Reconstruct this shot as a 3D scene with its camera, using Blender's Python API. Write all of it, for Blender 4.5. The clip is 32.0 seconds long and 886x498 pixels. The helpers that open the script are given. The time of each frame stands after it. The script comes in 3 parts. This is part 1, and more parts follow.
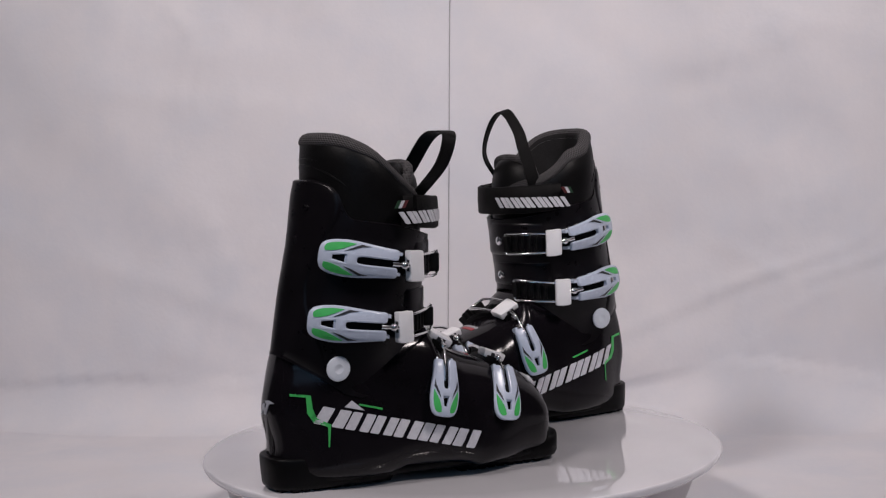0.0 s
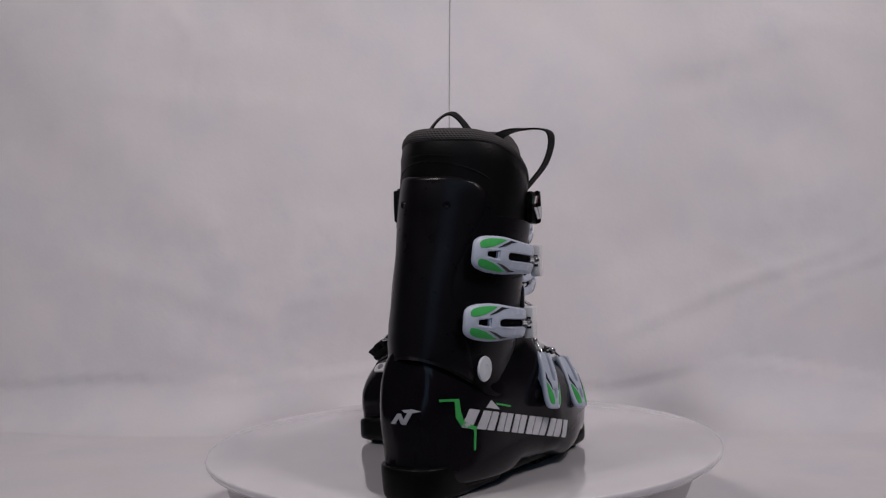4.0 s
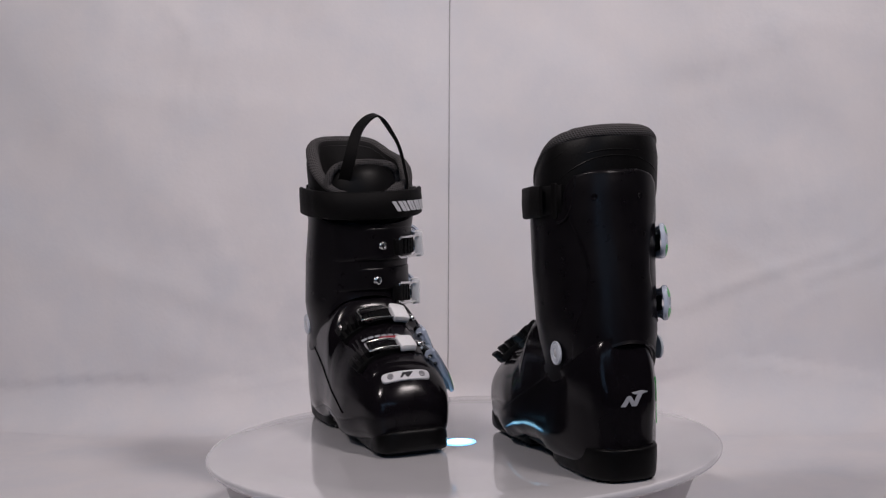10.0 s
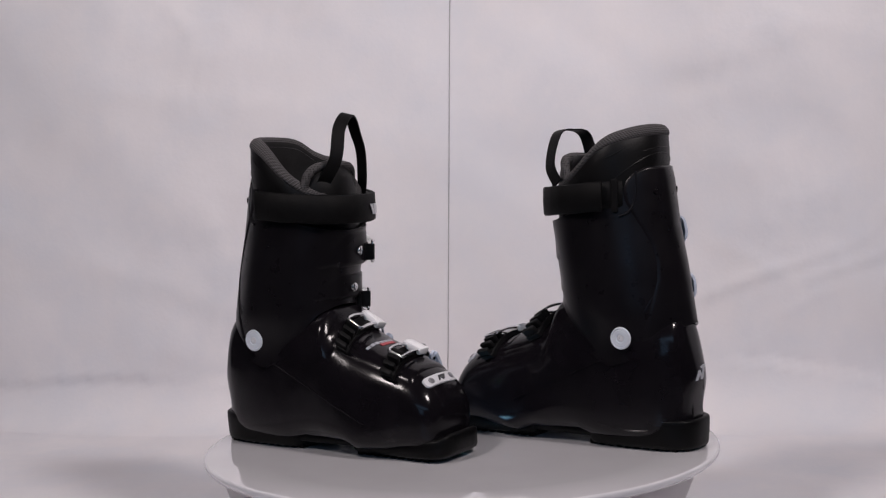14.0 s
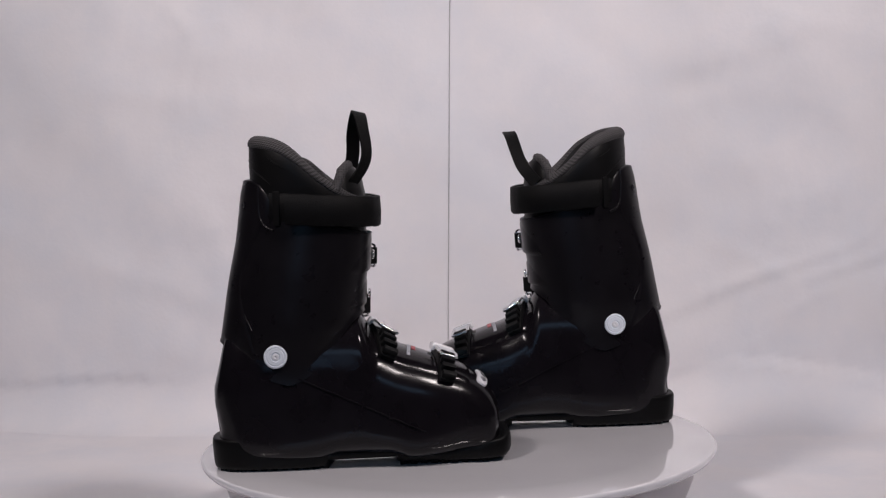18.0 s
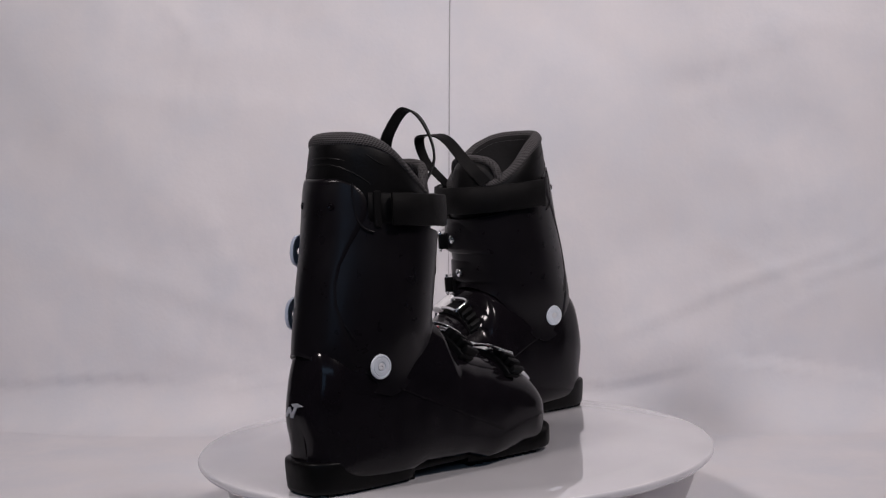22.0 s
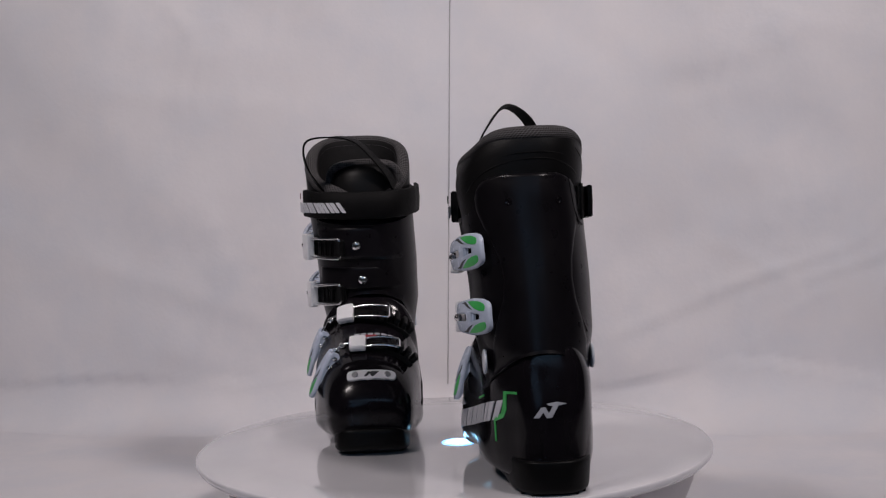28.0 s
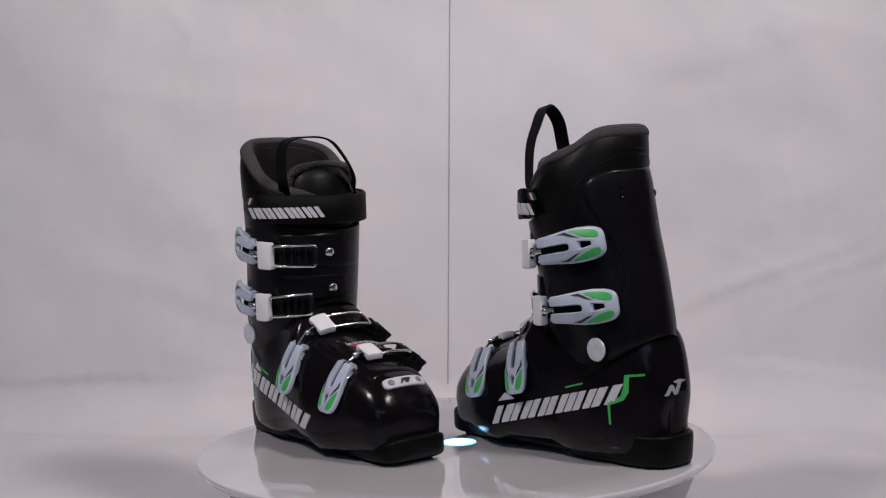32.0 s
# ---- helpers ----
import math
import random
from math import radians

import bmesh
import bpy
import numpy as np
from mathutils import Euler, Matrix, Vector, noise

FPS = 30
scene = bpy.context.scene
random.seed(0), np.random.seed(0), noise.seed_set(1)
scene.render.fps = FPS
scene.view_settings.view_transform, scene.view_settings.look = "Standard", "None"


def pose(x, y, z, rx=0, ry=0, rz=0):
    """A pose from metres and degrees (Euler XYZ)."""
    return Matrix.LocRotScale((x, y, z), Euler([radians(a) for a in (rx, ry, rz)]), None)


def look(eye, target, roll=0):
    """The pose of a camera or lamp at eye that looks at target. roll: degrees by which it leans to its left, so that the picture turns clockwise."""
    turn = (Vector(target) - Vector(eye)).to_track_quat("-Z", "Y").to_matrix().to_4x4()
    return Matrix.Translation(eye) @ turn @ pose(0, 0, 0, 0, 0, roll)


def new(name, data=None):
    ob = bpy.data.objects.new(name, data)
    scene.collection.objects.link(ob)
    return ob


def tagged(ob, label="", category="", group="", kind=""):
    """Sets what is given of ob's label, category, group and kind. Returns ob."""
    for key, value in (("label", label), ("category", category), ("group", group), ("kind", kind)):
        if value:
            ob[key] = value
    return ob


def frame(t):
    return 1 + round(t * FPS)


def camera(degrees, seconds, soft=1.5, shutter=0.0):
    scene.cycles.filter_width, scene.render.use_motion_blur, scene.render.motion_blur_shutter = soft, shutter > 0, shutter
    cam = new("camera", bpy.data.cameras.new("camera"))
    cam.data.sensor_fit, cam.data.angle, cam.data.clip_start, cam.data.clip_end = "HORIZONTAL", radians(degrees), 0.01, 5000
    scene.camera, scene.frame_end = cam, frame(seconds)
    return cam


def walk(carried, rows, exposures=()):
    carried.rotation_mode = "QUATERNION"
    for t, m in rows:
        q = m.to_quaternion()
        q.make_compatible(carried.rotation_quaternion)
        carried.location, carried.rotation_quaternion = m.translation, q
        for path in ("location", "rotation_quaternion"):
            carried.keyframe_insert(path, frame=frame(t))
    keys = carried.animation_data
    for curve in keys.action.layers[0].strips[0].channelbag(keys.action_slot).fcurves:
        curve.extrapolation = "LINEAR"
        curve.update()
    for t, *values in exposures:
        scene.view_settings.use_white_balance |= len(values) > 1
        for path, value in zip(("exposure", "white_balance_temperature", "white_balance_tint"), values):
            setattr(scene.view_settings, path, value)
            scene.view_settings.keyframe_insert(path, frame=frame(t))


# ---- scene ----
from mathutils.bvhtree import BVHTree

cam = camera(35.64, 32.0, soft=1.25)
EYE = (0.0, -1.28, 0.2757)
TARGET = (EYE[0] + math.sin(radians(-0.407)) * math.cos(radians(4.163)),
          EYE[1] + math.cos(radians(-0.407)) * math.cos(radians(4.163)),
          EYE[2] - math.sin(radians(4.163)))
CAM = look(EYE, TARGET, -1.84)
walk(cam, [(0.0, CAM), (32.0, CAM)], [(0.0, 0.05), (3.0, -0.19), (6.0, -0.28), (8.0, -0.15), (10.0, -0.08), (13.0, 0.12), (17.0, 0.19), (19.0, 0.18),
       (22.0, 0.04), (24.0, -0.18), (25.5, -0.24), (28.0, -0.18), (30.0, -0.08), (32.0, 0.0)])


def turn(t):
    """Degrees by which the turntable has turned at t seconds."""
    spans = ((3.5, 29.95, 8.557, 5.5, 42.57, 9.073), (14.5, 124.22, 9.073, 16.5, 141.92, 9.073),
             (25.5, 223.58, 9.073, 27.5, 242.23, 9.073))
    for t0, a0, v0, t1, a1, v1 in spans:
        if t0 < t < t1:
            d = t1 - t0
            s = (t - t0) / d
            return ((2 * s ** 3 - 3 * s * s + 1) * a0 + (s ** 3 - 2 * s * s + s) * d * v0
                    + (3 * s * s - 2 * s ** 3) * a1 + (s ** 3 - s * s) * d * v1)
    if t <= 3.5:
        return 8.557 * t
    if t <= 14.5:
        return 9.0726 * t - 7.328
    if t <= 25.5:
        return 9.0726 * t - 7.775
    return 9.0726 * t - 7.269


# ---- light ----
world = bpy.data.worlds.new("world")
scene.world = world
world.use_nodes = True
world.node_tree.nodes["Background"].inputs["Color"].default_value = (0.45, 0.55, 0.8, 1)
world.node_tree.nodes["Background"].inputs["Strength"].default_value = 0.10


def area_lamp(name, eye, target, size_x, size_y, watts, colour, spread=180):
    data = bpy.data.lights.new(name, "AREA")
    data.shape, data.size, data.size_y = "RECTANGLE", size_x, size_y
    data.energy, data.color, data.spread = watts, colour, radians(spread)
    ob = new(name, data)
    ob.matrix_world = look(eye, target)
    return ob


for x, watts in ((-0.92, 6.4), (0.88, 7.45)):
    area_lamp("studio_lamp", (x, -0.95, 1.56), (-0.02 * x, 0.46, 0.50), 0.30, 0.26, watts, (1.0, 0.898, 0.893), 108)
# cool light: a low window, and an added high strip as fill
area_lamp("window_light", (-0.7, -3.37, 0.78), (0.0, 0.3, 0.0), 1.0, 0.8, 2.1, (0.34, 0.62, 1.0))
area_lamp("window_light", (0.0, -3.37, 1.62), (0.0, 0.3, 0.1), 2.8, 0.5, 5.8, (0.40, 0.66, 1.0))


# ---- materials ----
def material(name, colour, rough=0.5, metal=0.0, coat=0.0, spread=0.0, scale=40.0, bump=0.0, bump_scale=200.0, rough_spread=0.1, specular=0.5):
    mat = bpy.data.materials.new(name)
    mat.use_nodes = True
    n, l = mat.node_tree.nodes, mat.node_tree.links
    b = n["Principled BSDF"]
    b.inputs["Metallic"].default_value, b.inputs["Coat Weight"].default_value = metal, coat
    b.inputs["Specular IOR Level"].default_value = specular
    where = n.new("ShaderNodeTexCoord")
    tex = n.new("ShaderNodeTexNoise")
    tex.inputs["Scale"].default_value, tex.inputs["Detail"].default_value = scale, 5
    l.new(where.outputs["Object"], tex.inputs["Vector"])
    ramp = n.new("ShaderNodeMapRange")
    ramp.inputs[1].default_value, ramp.inputs[2].default_value = 0.3, 0.7
    ramp.inputs[3].default_value, ramp.inputs[4].default_value = 1 - spread, 1 + spread
    l.new(tex.outputs["Fac"], ramp.inputs[0])
    mul = n.new("ShaderNodeVectorMath")
    mul.operation = "SCALE"
    mul.inputs[0].default_value = colour
    l.new(ramp.outputs[0], mul.inputs["Scale"])
    l.new(mul.outputs[0], b.inputs["Base Color"])
    rr = n.new("ShaderNodeMapRange")
    rr.inputs[1].default_value, rr.inputs[2].default_value = 0.3, 0.7
    rr.inputs[3].default_value, rr.inputs[4].default_value = max(0, rough * (1 - rough_spread)), min(1, rough * (1 + rough_spread))
    fine = n.new("ShaderNodeTexNoise")
    fine.inputs["Scale"].default_value, fine.inputs["Detail"].default_value = bump_scale, 4
    l.new(where.outputs["Object"], fine.inputs["Vector"])
    l.new(fine.outputs["Fac"], rr.inputs[0])
    l.new(rr.outputs[0], b.inputs["Roughness"])
    if bump:
        bp = n.new("ShaderNodeBump")
        bp.inputs["Strength"].default_value, bp.inputs["Distance"].default_value = bump, 0.001
        l.new(fine.outputs["Fac"], bp.inputs["Height"])
        l.new(bp.outputs[0], b.inputs["Normal"])
    return mat


def woven(name, colour, light, scale, grid=False):
    """A net fabric: small cells between lighter threads, with relief; on the mesh's own grid where it has one."""
    mat = material(name, colour, 0.85, spread=0.15, bump_scale=400)
    n, l = mat.node_tree.nodes, mat.node_tree.links
    b = n["Principled BSDF"]
    where = n.new("ShaderNodeUVMap") if grid else n.new("ShaderNodeTexCoord")
    cells = n.new("ShaderNodeTexVoronoi")
    cells.inputs["Scale"].default_value = scale
    cells.inputs["Randomness"].default_value = 0.06 if grid else 0.18
    if grid:
        cells.voronoi_dimensions = "2D"
    l.new(where.outputs["UV" if grid else "Object"], cells.inputs["Vector"])
    mix = n.new("ShaderNodeMix")
    mix.data_type = "RGBA"
    mix.inputs["A"].default_value, mix.inputs["B"].default_value = (*colour, 1), (*light, 1)
    ramp = n.new("ShaderNodeMapRange")
    ramp.inputs[1].default_value, ramp.inputs[2].default_value = 0.2, 0.55
    l.new(cells.outputs["Distance"], ramp.inputs[0])
    l.new(ramp.outputs[0], mix.inputs["Factor"])
    l.new(mix.outputs["Result"], b.inputs["Base Color"])
    bp = n.new("ShaderNodeBump")
    bp.inputs["Strength"].default_value, bp.inputs["Distance"].default_value = 0.7, 0.001
    l.new(cells.outputs["Distance"], bp.inputs["Height"])
    l.new(bp.outputs[0], b.inputs["Normal"])
    return mat


SHELL = material("black_shell_plastic", (0.0060, 0.0050, 0.0066), 0.16, coat=0.0, specular=0.21, spread=0.15, scale=30, bump=0.02, bump_scale=60, rough_spread=0.35)
CUFF = material("black_cuff_plastic", (0.0056, 0.0048, 0.0062), 0.31, specular=0.19, spread=0.15, scale=30, bump=0.012, bump_scale=90, rough_spread=0.15)
SOLE = material("black_sole_plastic", (0.0028, 0.0027, 0.003), 0.42, specular=0.12, spread=0.2, bump=0.08, bump_scale=150)
PAD = material("black_liner_leatherette", (0.0042, 0.004, 0.0044), 0.45, specular=0.17, spread=0.2, bump=0.15, bump_scale=500)
MESH = woven("grey_spacer_mesh", (0.006, 0.0055, 0.006), (0.060, 0.056, 0.058), 480)
NET = woven("grey_collar_net", (0.005, 0.0045, 0.005), (0.078, 0.073, 0.076), 1.0, True)
LINING = material("dark_grey_lining", (0.010, 0.0095, 0.010), 0.7, specular=0.2, spread=0.2, scale=50, bump=0.2, bump_scale=600)
SCREW = material("grey_screw_steel", (0.30, 0.30, 0.32), 0.4, metal=0.7, spread=0.1, scale=200)
WEB = material("black_webbing", (0.0032, 0.003, 0.0033), 0.6, specular=0.12, spread=0.2, bump=0.3, bump_scale=900)
LEVER = material("pale_lever_plastic", (0.52, 0.58, 0.70), 0.26, spread=0.05, scale=60, bump=0.02)
RIVET = material("pale_rivet_plastic", (0.66, 0.70, 0.76), 0.35, spread=0.06, scale=120, bump=0.03)
WHITE = material("white_plastic", (0.84, 0.84, 0.86), 0.3, spread=0.04, scale=60, bump=0.02)
PRINT = material("white_print", (0.62, 0.62, 0.66), 0.4, spread=0.08, scale=300)
PLATE = material("white_toe_plate", (0.66, 0.66, 0.69), 0.55, spread=0.05, scale=80)
FLAG = material("faded_flag_print", (0.015, 0.05, 0.025), 0.5, spread=0.1, scale=200)
FLAGRED = material("faded_red_print", (0.09, 0.015, 0.018), 0.5, spread=0.1, scale=200)
DIMPRINT = material("grey_heel_print", (0.38, 0.39, 0.43), 0.45, spread=0.1, scale=300)
GREEN = material("green_print", (0.06, 0.47, 0.11), 0.35, spread=0.08, scale=200)
RED = material("red_print", (0.35, 0.03, 0.04), 0.4, spread=0.1, scale=200)
DARKPRINT = material("dark_print", (0.02, 0.02, 0.025), 0.4, spread=0.1)
CHROME = material("chrome_steel", (0.75, 0.75, 0.76), 0.18, metal=1.0, spread=0.05, scale=200, bump=0.02)
BLACKPOLY = material("black_ladder_plastic", (0.005, 0.005, 0.0055), 0.55, spread=0.1, specular=0.14)
DISC = material("white_turntable_gloss", (0.75, 0.74, 0.77), 0.05, coat=1.0, spread=0.03, scale=12, rough_spread=0.3, bump=0.004, bump_scale=30)
DISCSIDE = material("white_turntable_base", (0.60, 0.57, 0.58), 0.4, spread=0.04, scale=12)


def cloth_material():
    """Creased muslin: slightly uneven tone over a fine weave, with cool bluish shade painted in as blotches."""
    mat = material("white_backdrop_cloth", (0.70, 0.68, 0.70), 0.85, spread=0.05, scale=5.0, bump=0.2, bump_scale=180)
    n, l = mat.node_tree.nodes, mat.node_tree.links
    b = n["Principled BSDF"]
    base = b.inputs["Base Color"].links[0].from_socket
    where = n.new("ShaderNodeTexCoord")
    cool_shade = n.new("ShaderNodeTexNoise")
    cool_shade.inputs["Scale"].default_value, cool_shade.inputs["Detail"].default_value, cool_shade.inputs["Roughness"].default_value = 9.0, 8, 0.62
    l.new(where.outputs["Object"], cool_shade.inputs["Vector"])
    ramp = n.new("ShaderNodeMapRange")
    ramp.inputs[1].default_value, ramp.inputs[2].default_value = 0.40, 0.68
    l.new(cool_shade.outputs["Fac"], ramp.inputs[0])
    mix = n.new("ShaderNodeMix")
    mix.data_type = "RGBA"
    # bluish tint stands for the cooler light on parts of the cloth
    mix.inputs["B"].default_value = (0.645, 0.648, 0.688, 1)
    l.new(base, mix.inputs["A"])
    l.new(ramp.outputs[0], mix.inputs["Factor"])
    l.new(mix.outputs["Result"], b.inputs["Base Color"])
    return mat


CLOTH = cloth_material()
SEAM = material("seam_thread", (0.36, 0.35, 0.36), 0.8, spread=0.2, scale=100)
# dark colour stands for missing light, so the boots reflect black
DARKROOM = material("unlit_room_paint", (0.12, 0.12, 0.13), 0.8, spread=0.05, scale=3)

GLASS = material("clear_glass", (0.9, 0.95, 1.0), 0.02)
GLASS.node_tree.nodes["Principled BSDF"].inputs["Transmission Weight"].default_value = 1.0

lens = bpy.data.materials.new("blue_white_light")
lens.use_nodes = True
bsdf = lens.node_tree.nodes["Principled BSDF"]
bsdf.inputs["Emission Strength"].default_value = 9.0
nodes, links = lens.node_tree.nodes, lens.node_tree.links
where, ball, glow = nodes.new("ShaderNodeTexCoord"), nodes.new("ShaderNodeVectorMath"), nodes.new("ShaderNodeValToRGB")
ball.operation = "LENGTH"
links.new(where.outputs["Object"], ball.inputs[0])
reach = nodes.new("ShaderNodeMath")
reach.operation = "DIVIDE"
reach.inputs[1].default_value = 0.0165
links.new(ball.outputs["Value"], reach.inputs[0])
links.new(reach.outputs[0], glow.inputs["Fac"])
stops = glow.color_ramp.elements
stops[0].position, stops[0].color = 0.45, (0.40, 0.80, 1.0, 1)
stops[1].position, stops[1].color = 1.0, (0.03, 0.09, 0.18, 1)
middle = stops.new(0.72)
middle.color = (0.10, 0.33, 0.62, 1)
links.new(glow.outputs["Color"], bsdf.inputs["Emission Color"])
LENS = lens


# ---- building helpers ----
SIDE = [1]


def lerp(table, v):
    """Smooth value of a small table of (key, value) at v."""
    return float(np.interp(v, [k for k, _ in table], [w for _, w in table]))


def finish(bm, smooth=55):
    bmesh.ops.recalc_face_normals(bm, faces=bm.faces)
    for f in bm.faces:
        f.smooth = True
    for e in bm.edges:
        if len(e.link_faces) == 2:
            e.smooth = e.calc_face_angle(0) < radians(smooth)


def part(name, bm, mat, parent, label="", smooth=55, unit=0.001):
    """One mesh object under a thing or a part; boots are drawn in millimetres, mirrored for the left one."""
    if unit != 1:
        bmesh.ops.transform(bm, matrix=Matrix.Diagonal((unit, unit * SIDE[0], unit, 1)), verts=bm.verts)
    finish(bm, smooth)
    mesh = bpy.data.meshes.new(name)
    bm.to_mesh(mesh)
    bm.free()
    mesh.materials.append(mat)
    ob = new(name, mesh)
    ob.parent = parent
    if label:
        tagged(ob, label)
    return ob


def loft(rings, cap0=True, cap1=True, closed=True, bm=None):
    bm = bm or bmesh.new()
    rows = [[bm.verts.new(q) for q in r] for r in rings]
    n = len(rows[0])
    for a, b in zip(rows, rows[1:]):
        for i in range(n if closed else n - 1):
            j = (i + 1) % n
            bm.faces.new((a[i], a[j], b[j], b[i]))
    if cap0:
        bm.faces.new(rows[0][::-1])
    if cap1:
        bm.faces.new(rows[-1])
    return bm


def spow(v, e):
    return math.copysign(abs(v) ** e, v)


def box(bm, lo, hi, bevel=0.0):
    made = bmesh.ops.create_cube(bm, size=1)["verts"]
    mid = [(a + b) / 2 for a, b in zip(lo, hi)]
    for v in made:
        v.co = Vector([m + c * (b - a) for m, c, a, b in zip(mid, v.co, lo, hi)])
    if bevel:
        edges = {e for v in made for e in v.link_edges}
        bmesh.ops.bevel(bm, geom=list(edges), offset=bevel, segments=2, affect="EDGES", profile=0.6)
    return bm


def tube(points, r, sides=8, closed=False, bm=None):
    """A round wire along points."""
    pts = [Vector(q) for q in points]
    n = len(pts)
    rings = []
    up = Vector((0.31, 0.52, 0.79))
    for i, q in enumerate(pts):
        a = pts[(i - 1) % n] if closed or i else q
        b = pts[(i + 1) % n] if closed or i < n - 1 else q
        d = (b - a).normalized()
        s = d.cross(up).normalized()
        u = s.cross(d)
        rings.append([q + r * (math.cos(k * math.tau / sides) * s + math.sin(k * math.tau / sides) * u) for k in range(sides)])
    if closed:
        rings.append(rings[0])
        bm = loft(rings, False, False, bm=bm)
        bmesh.ops.remove_doubles(bm, verts=bm.verts, dist=1e-5)
        return bm
    return loft(rings, bm=bm)


def ribbon(centre, across, thick, bm=None):
    """A flat band: centre points, half-width vectors, thickness."""
    pts = [Vector(q) for q in centre]
    rings = []
    for i, q in enumerate(pts):
        a, b = pts[max(i - 1, 0)], pts[min(i + 1, len(pts) - 1)]
        h = Vector(across[i])
        nrm = (b - a).cross(h).normalized() * thick / 2
        rings.append([q - h - nrm, q + h - nrm, q + h + nrm, q - h + nrm])
    return loft(rings, bm=bm)


def plate(outlines, depth, bevel=0.0):
    """A flat plate from closed 2D outlines (inner ones are holes), centred on z = 0; returns a bmesh."""
    data = bpy.data.curves.new("outline", "CURVE")
    data.dimensions, data.fill_mode = "2D", "BOTH"
    data.extrude, data.bevel_depth, data.bevel_resolution = depth / 2 - bevel, bevel, 1
    for line in outlines:
        s = data.splines.new("POLY")
        s.points.add(len(line) - 1)
        for q, (x, y) in zip(s.points, line):
            q.co = (x, y, 0, 1)
        s.use_cyclic_u = True
    ob = bpy.data.objects.new("outline", data)
    scene.collection.objects.link(ob)
    mesh = bpy.data.meshes.new_from_object(ob.evaluated_get(bpy.context.evaluated_depsgraph_get()))
    bm = bmesh.new()
    bm.from_mesh(mesh)
    bmesh.ops.remove_doubles(bm, verts=bm.verts, dist=1e-4)
    bpy.data.objects.remove(ob)
    bpy.data.curves.remove(data)
    bpy.data.meshes.remove(mesh)
    return bm


def rounded(points, r, seg=4):
    """Rounds the corners of a closed 2D outline."""
    out = []
    n = len(points)
    for i in range(n):
        a, q, b = Vector(points[i - 1]), Vector(points[i]), Vector(points[(i + 1) % n])
        ra = min(r, (a - q).length * 0.45, (b - q).length * 0.45)
        s, e = q + (a - q).normalized() * ra, q + (b - q).normalized() * ra
        for k in range(seg + 1):
            w = k / seg
            out.append(tuple((1 - w) ** 2 * s + 2 * w * (1 - w) * q + w * w * e))
    return out


def bend(bm, fn):
    for v in bm.verts:
        v.co = Vector(fn(*v.co))
    return bm


# ---- setting ----
FOLDS = (((0.20, 0.03), (0.35, 0.092), 0.0030, 0.010), ((0.35, 0.092), (0.50, 0.140), 0.0042, 0.008), ((0.44, 0.100), (0.60, 0.150), 0.0040, 0.009),
         ((-0.52, 0.15), (-0.25, 0.06), 0.0022, 0.016), ((0.02, 0.33), (-0.02, 0.12), 0.0016, 0.010), ((0.28, 0.36), (0.46, 0.41), 0.0020, 0.014),
         ((-0.46, 0.36), (-0.20, 0.34), 0.0016, 0.016), ((0.10, 0.20), (0.03, 0.10), 0.0018, 0.010), ((-0.38, 0.02), (-0.20, -0.03), 0.0022, 0.014))


def cloth_rise(x, z):
    """How far the hanging cloth stands out from its plane: soft waves and a few sharp creases."""
    w = noise.noise(Vector((x * 2.4, z * 2.4, 0.3))) * 0.014 + noise.noise(Vector((x * 6, z * 7, 4.3))) * 0.0075 + noise.noise(Vector((x * 15, z * 17, 8.1))) * 0.0022 + noise.noise(Vector((x * 34, z * 30, 5.5))) * 0.0005 + abs(noise.noise(Vector((x * 11 + z * 4, z * 9, 2.1)))) * 0.0016
    crumple = max(0.0, noise.noise(Vector((x * 3.1 + 5, z * 3.1, 6.2))) + 0.15)
    w += 0.0034 * crumple * (1 - abs(noise.noise(Vector((x * 6.5 + z * 3, z * 8 - x * 2, 1.7))))) ** 5
    w += 0.0022 * crumple * (1 - abs(noise.noise(Vector((x * 15 - z * 6, z * 13 + x * 5, 3.9))))) ** 6
    for (x0, z0), (x1, z1), h, wide in FOLDS:
        dx, dz = x1 - x0, z1 - z0
        t = ((x - x0) * dx + (z - z0) * dz) / (dx * dx + dz * dz)
        if -0.2 < t < 1.2:
            d = ((x - x0) * -dz + (z - z0) * dx) / math.hypot(dx, dz)
            fade = max(0.0, min(1.0, (t + 0.2) * 3, (1.2 - t) * 3))
            w += 0.5 * h * fade * (math.exp(-(d / wide) ** 2) - 0.5 * math.exp(-((d + 1.6 * wide) / wide) ** 2))
    return w


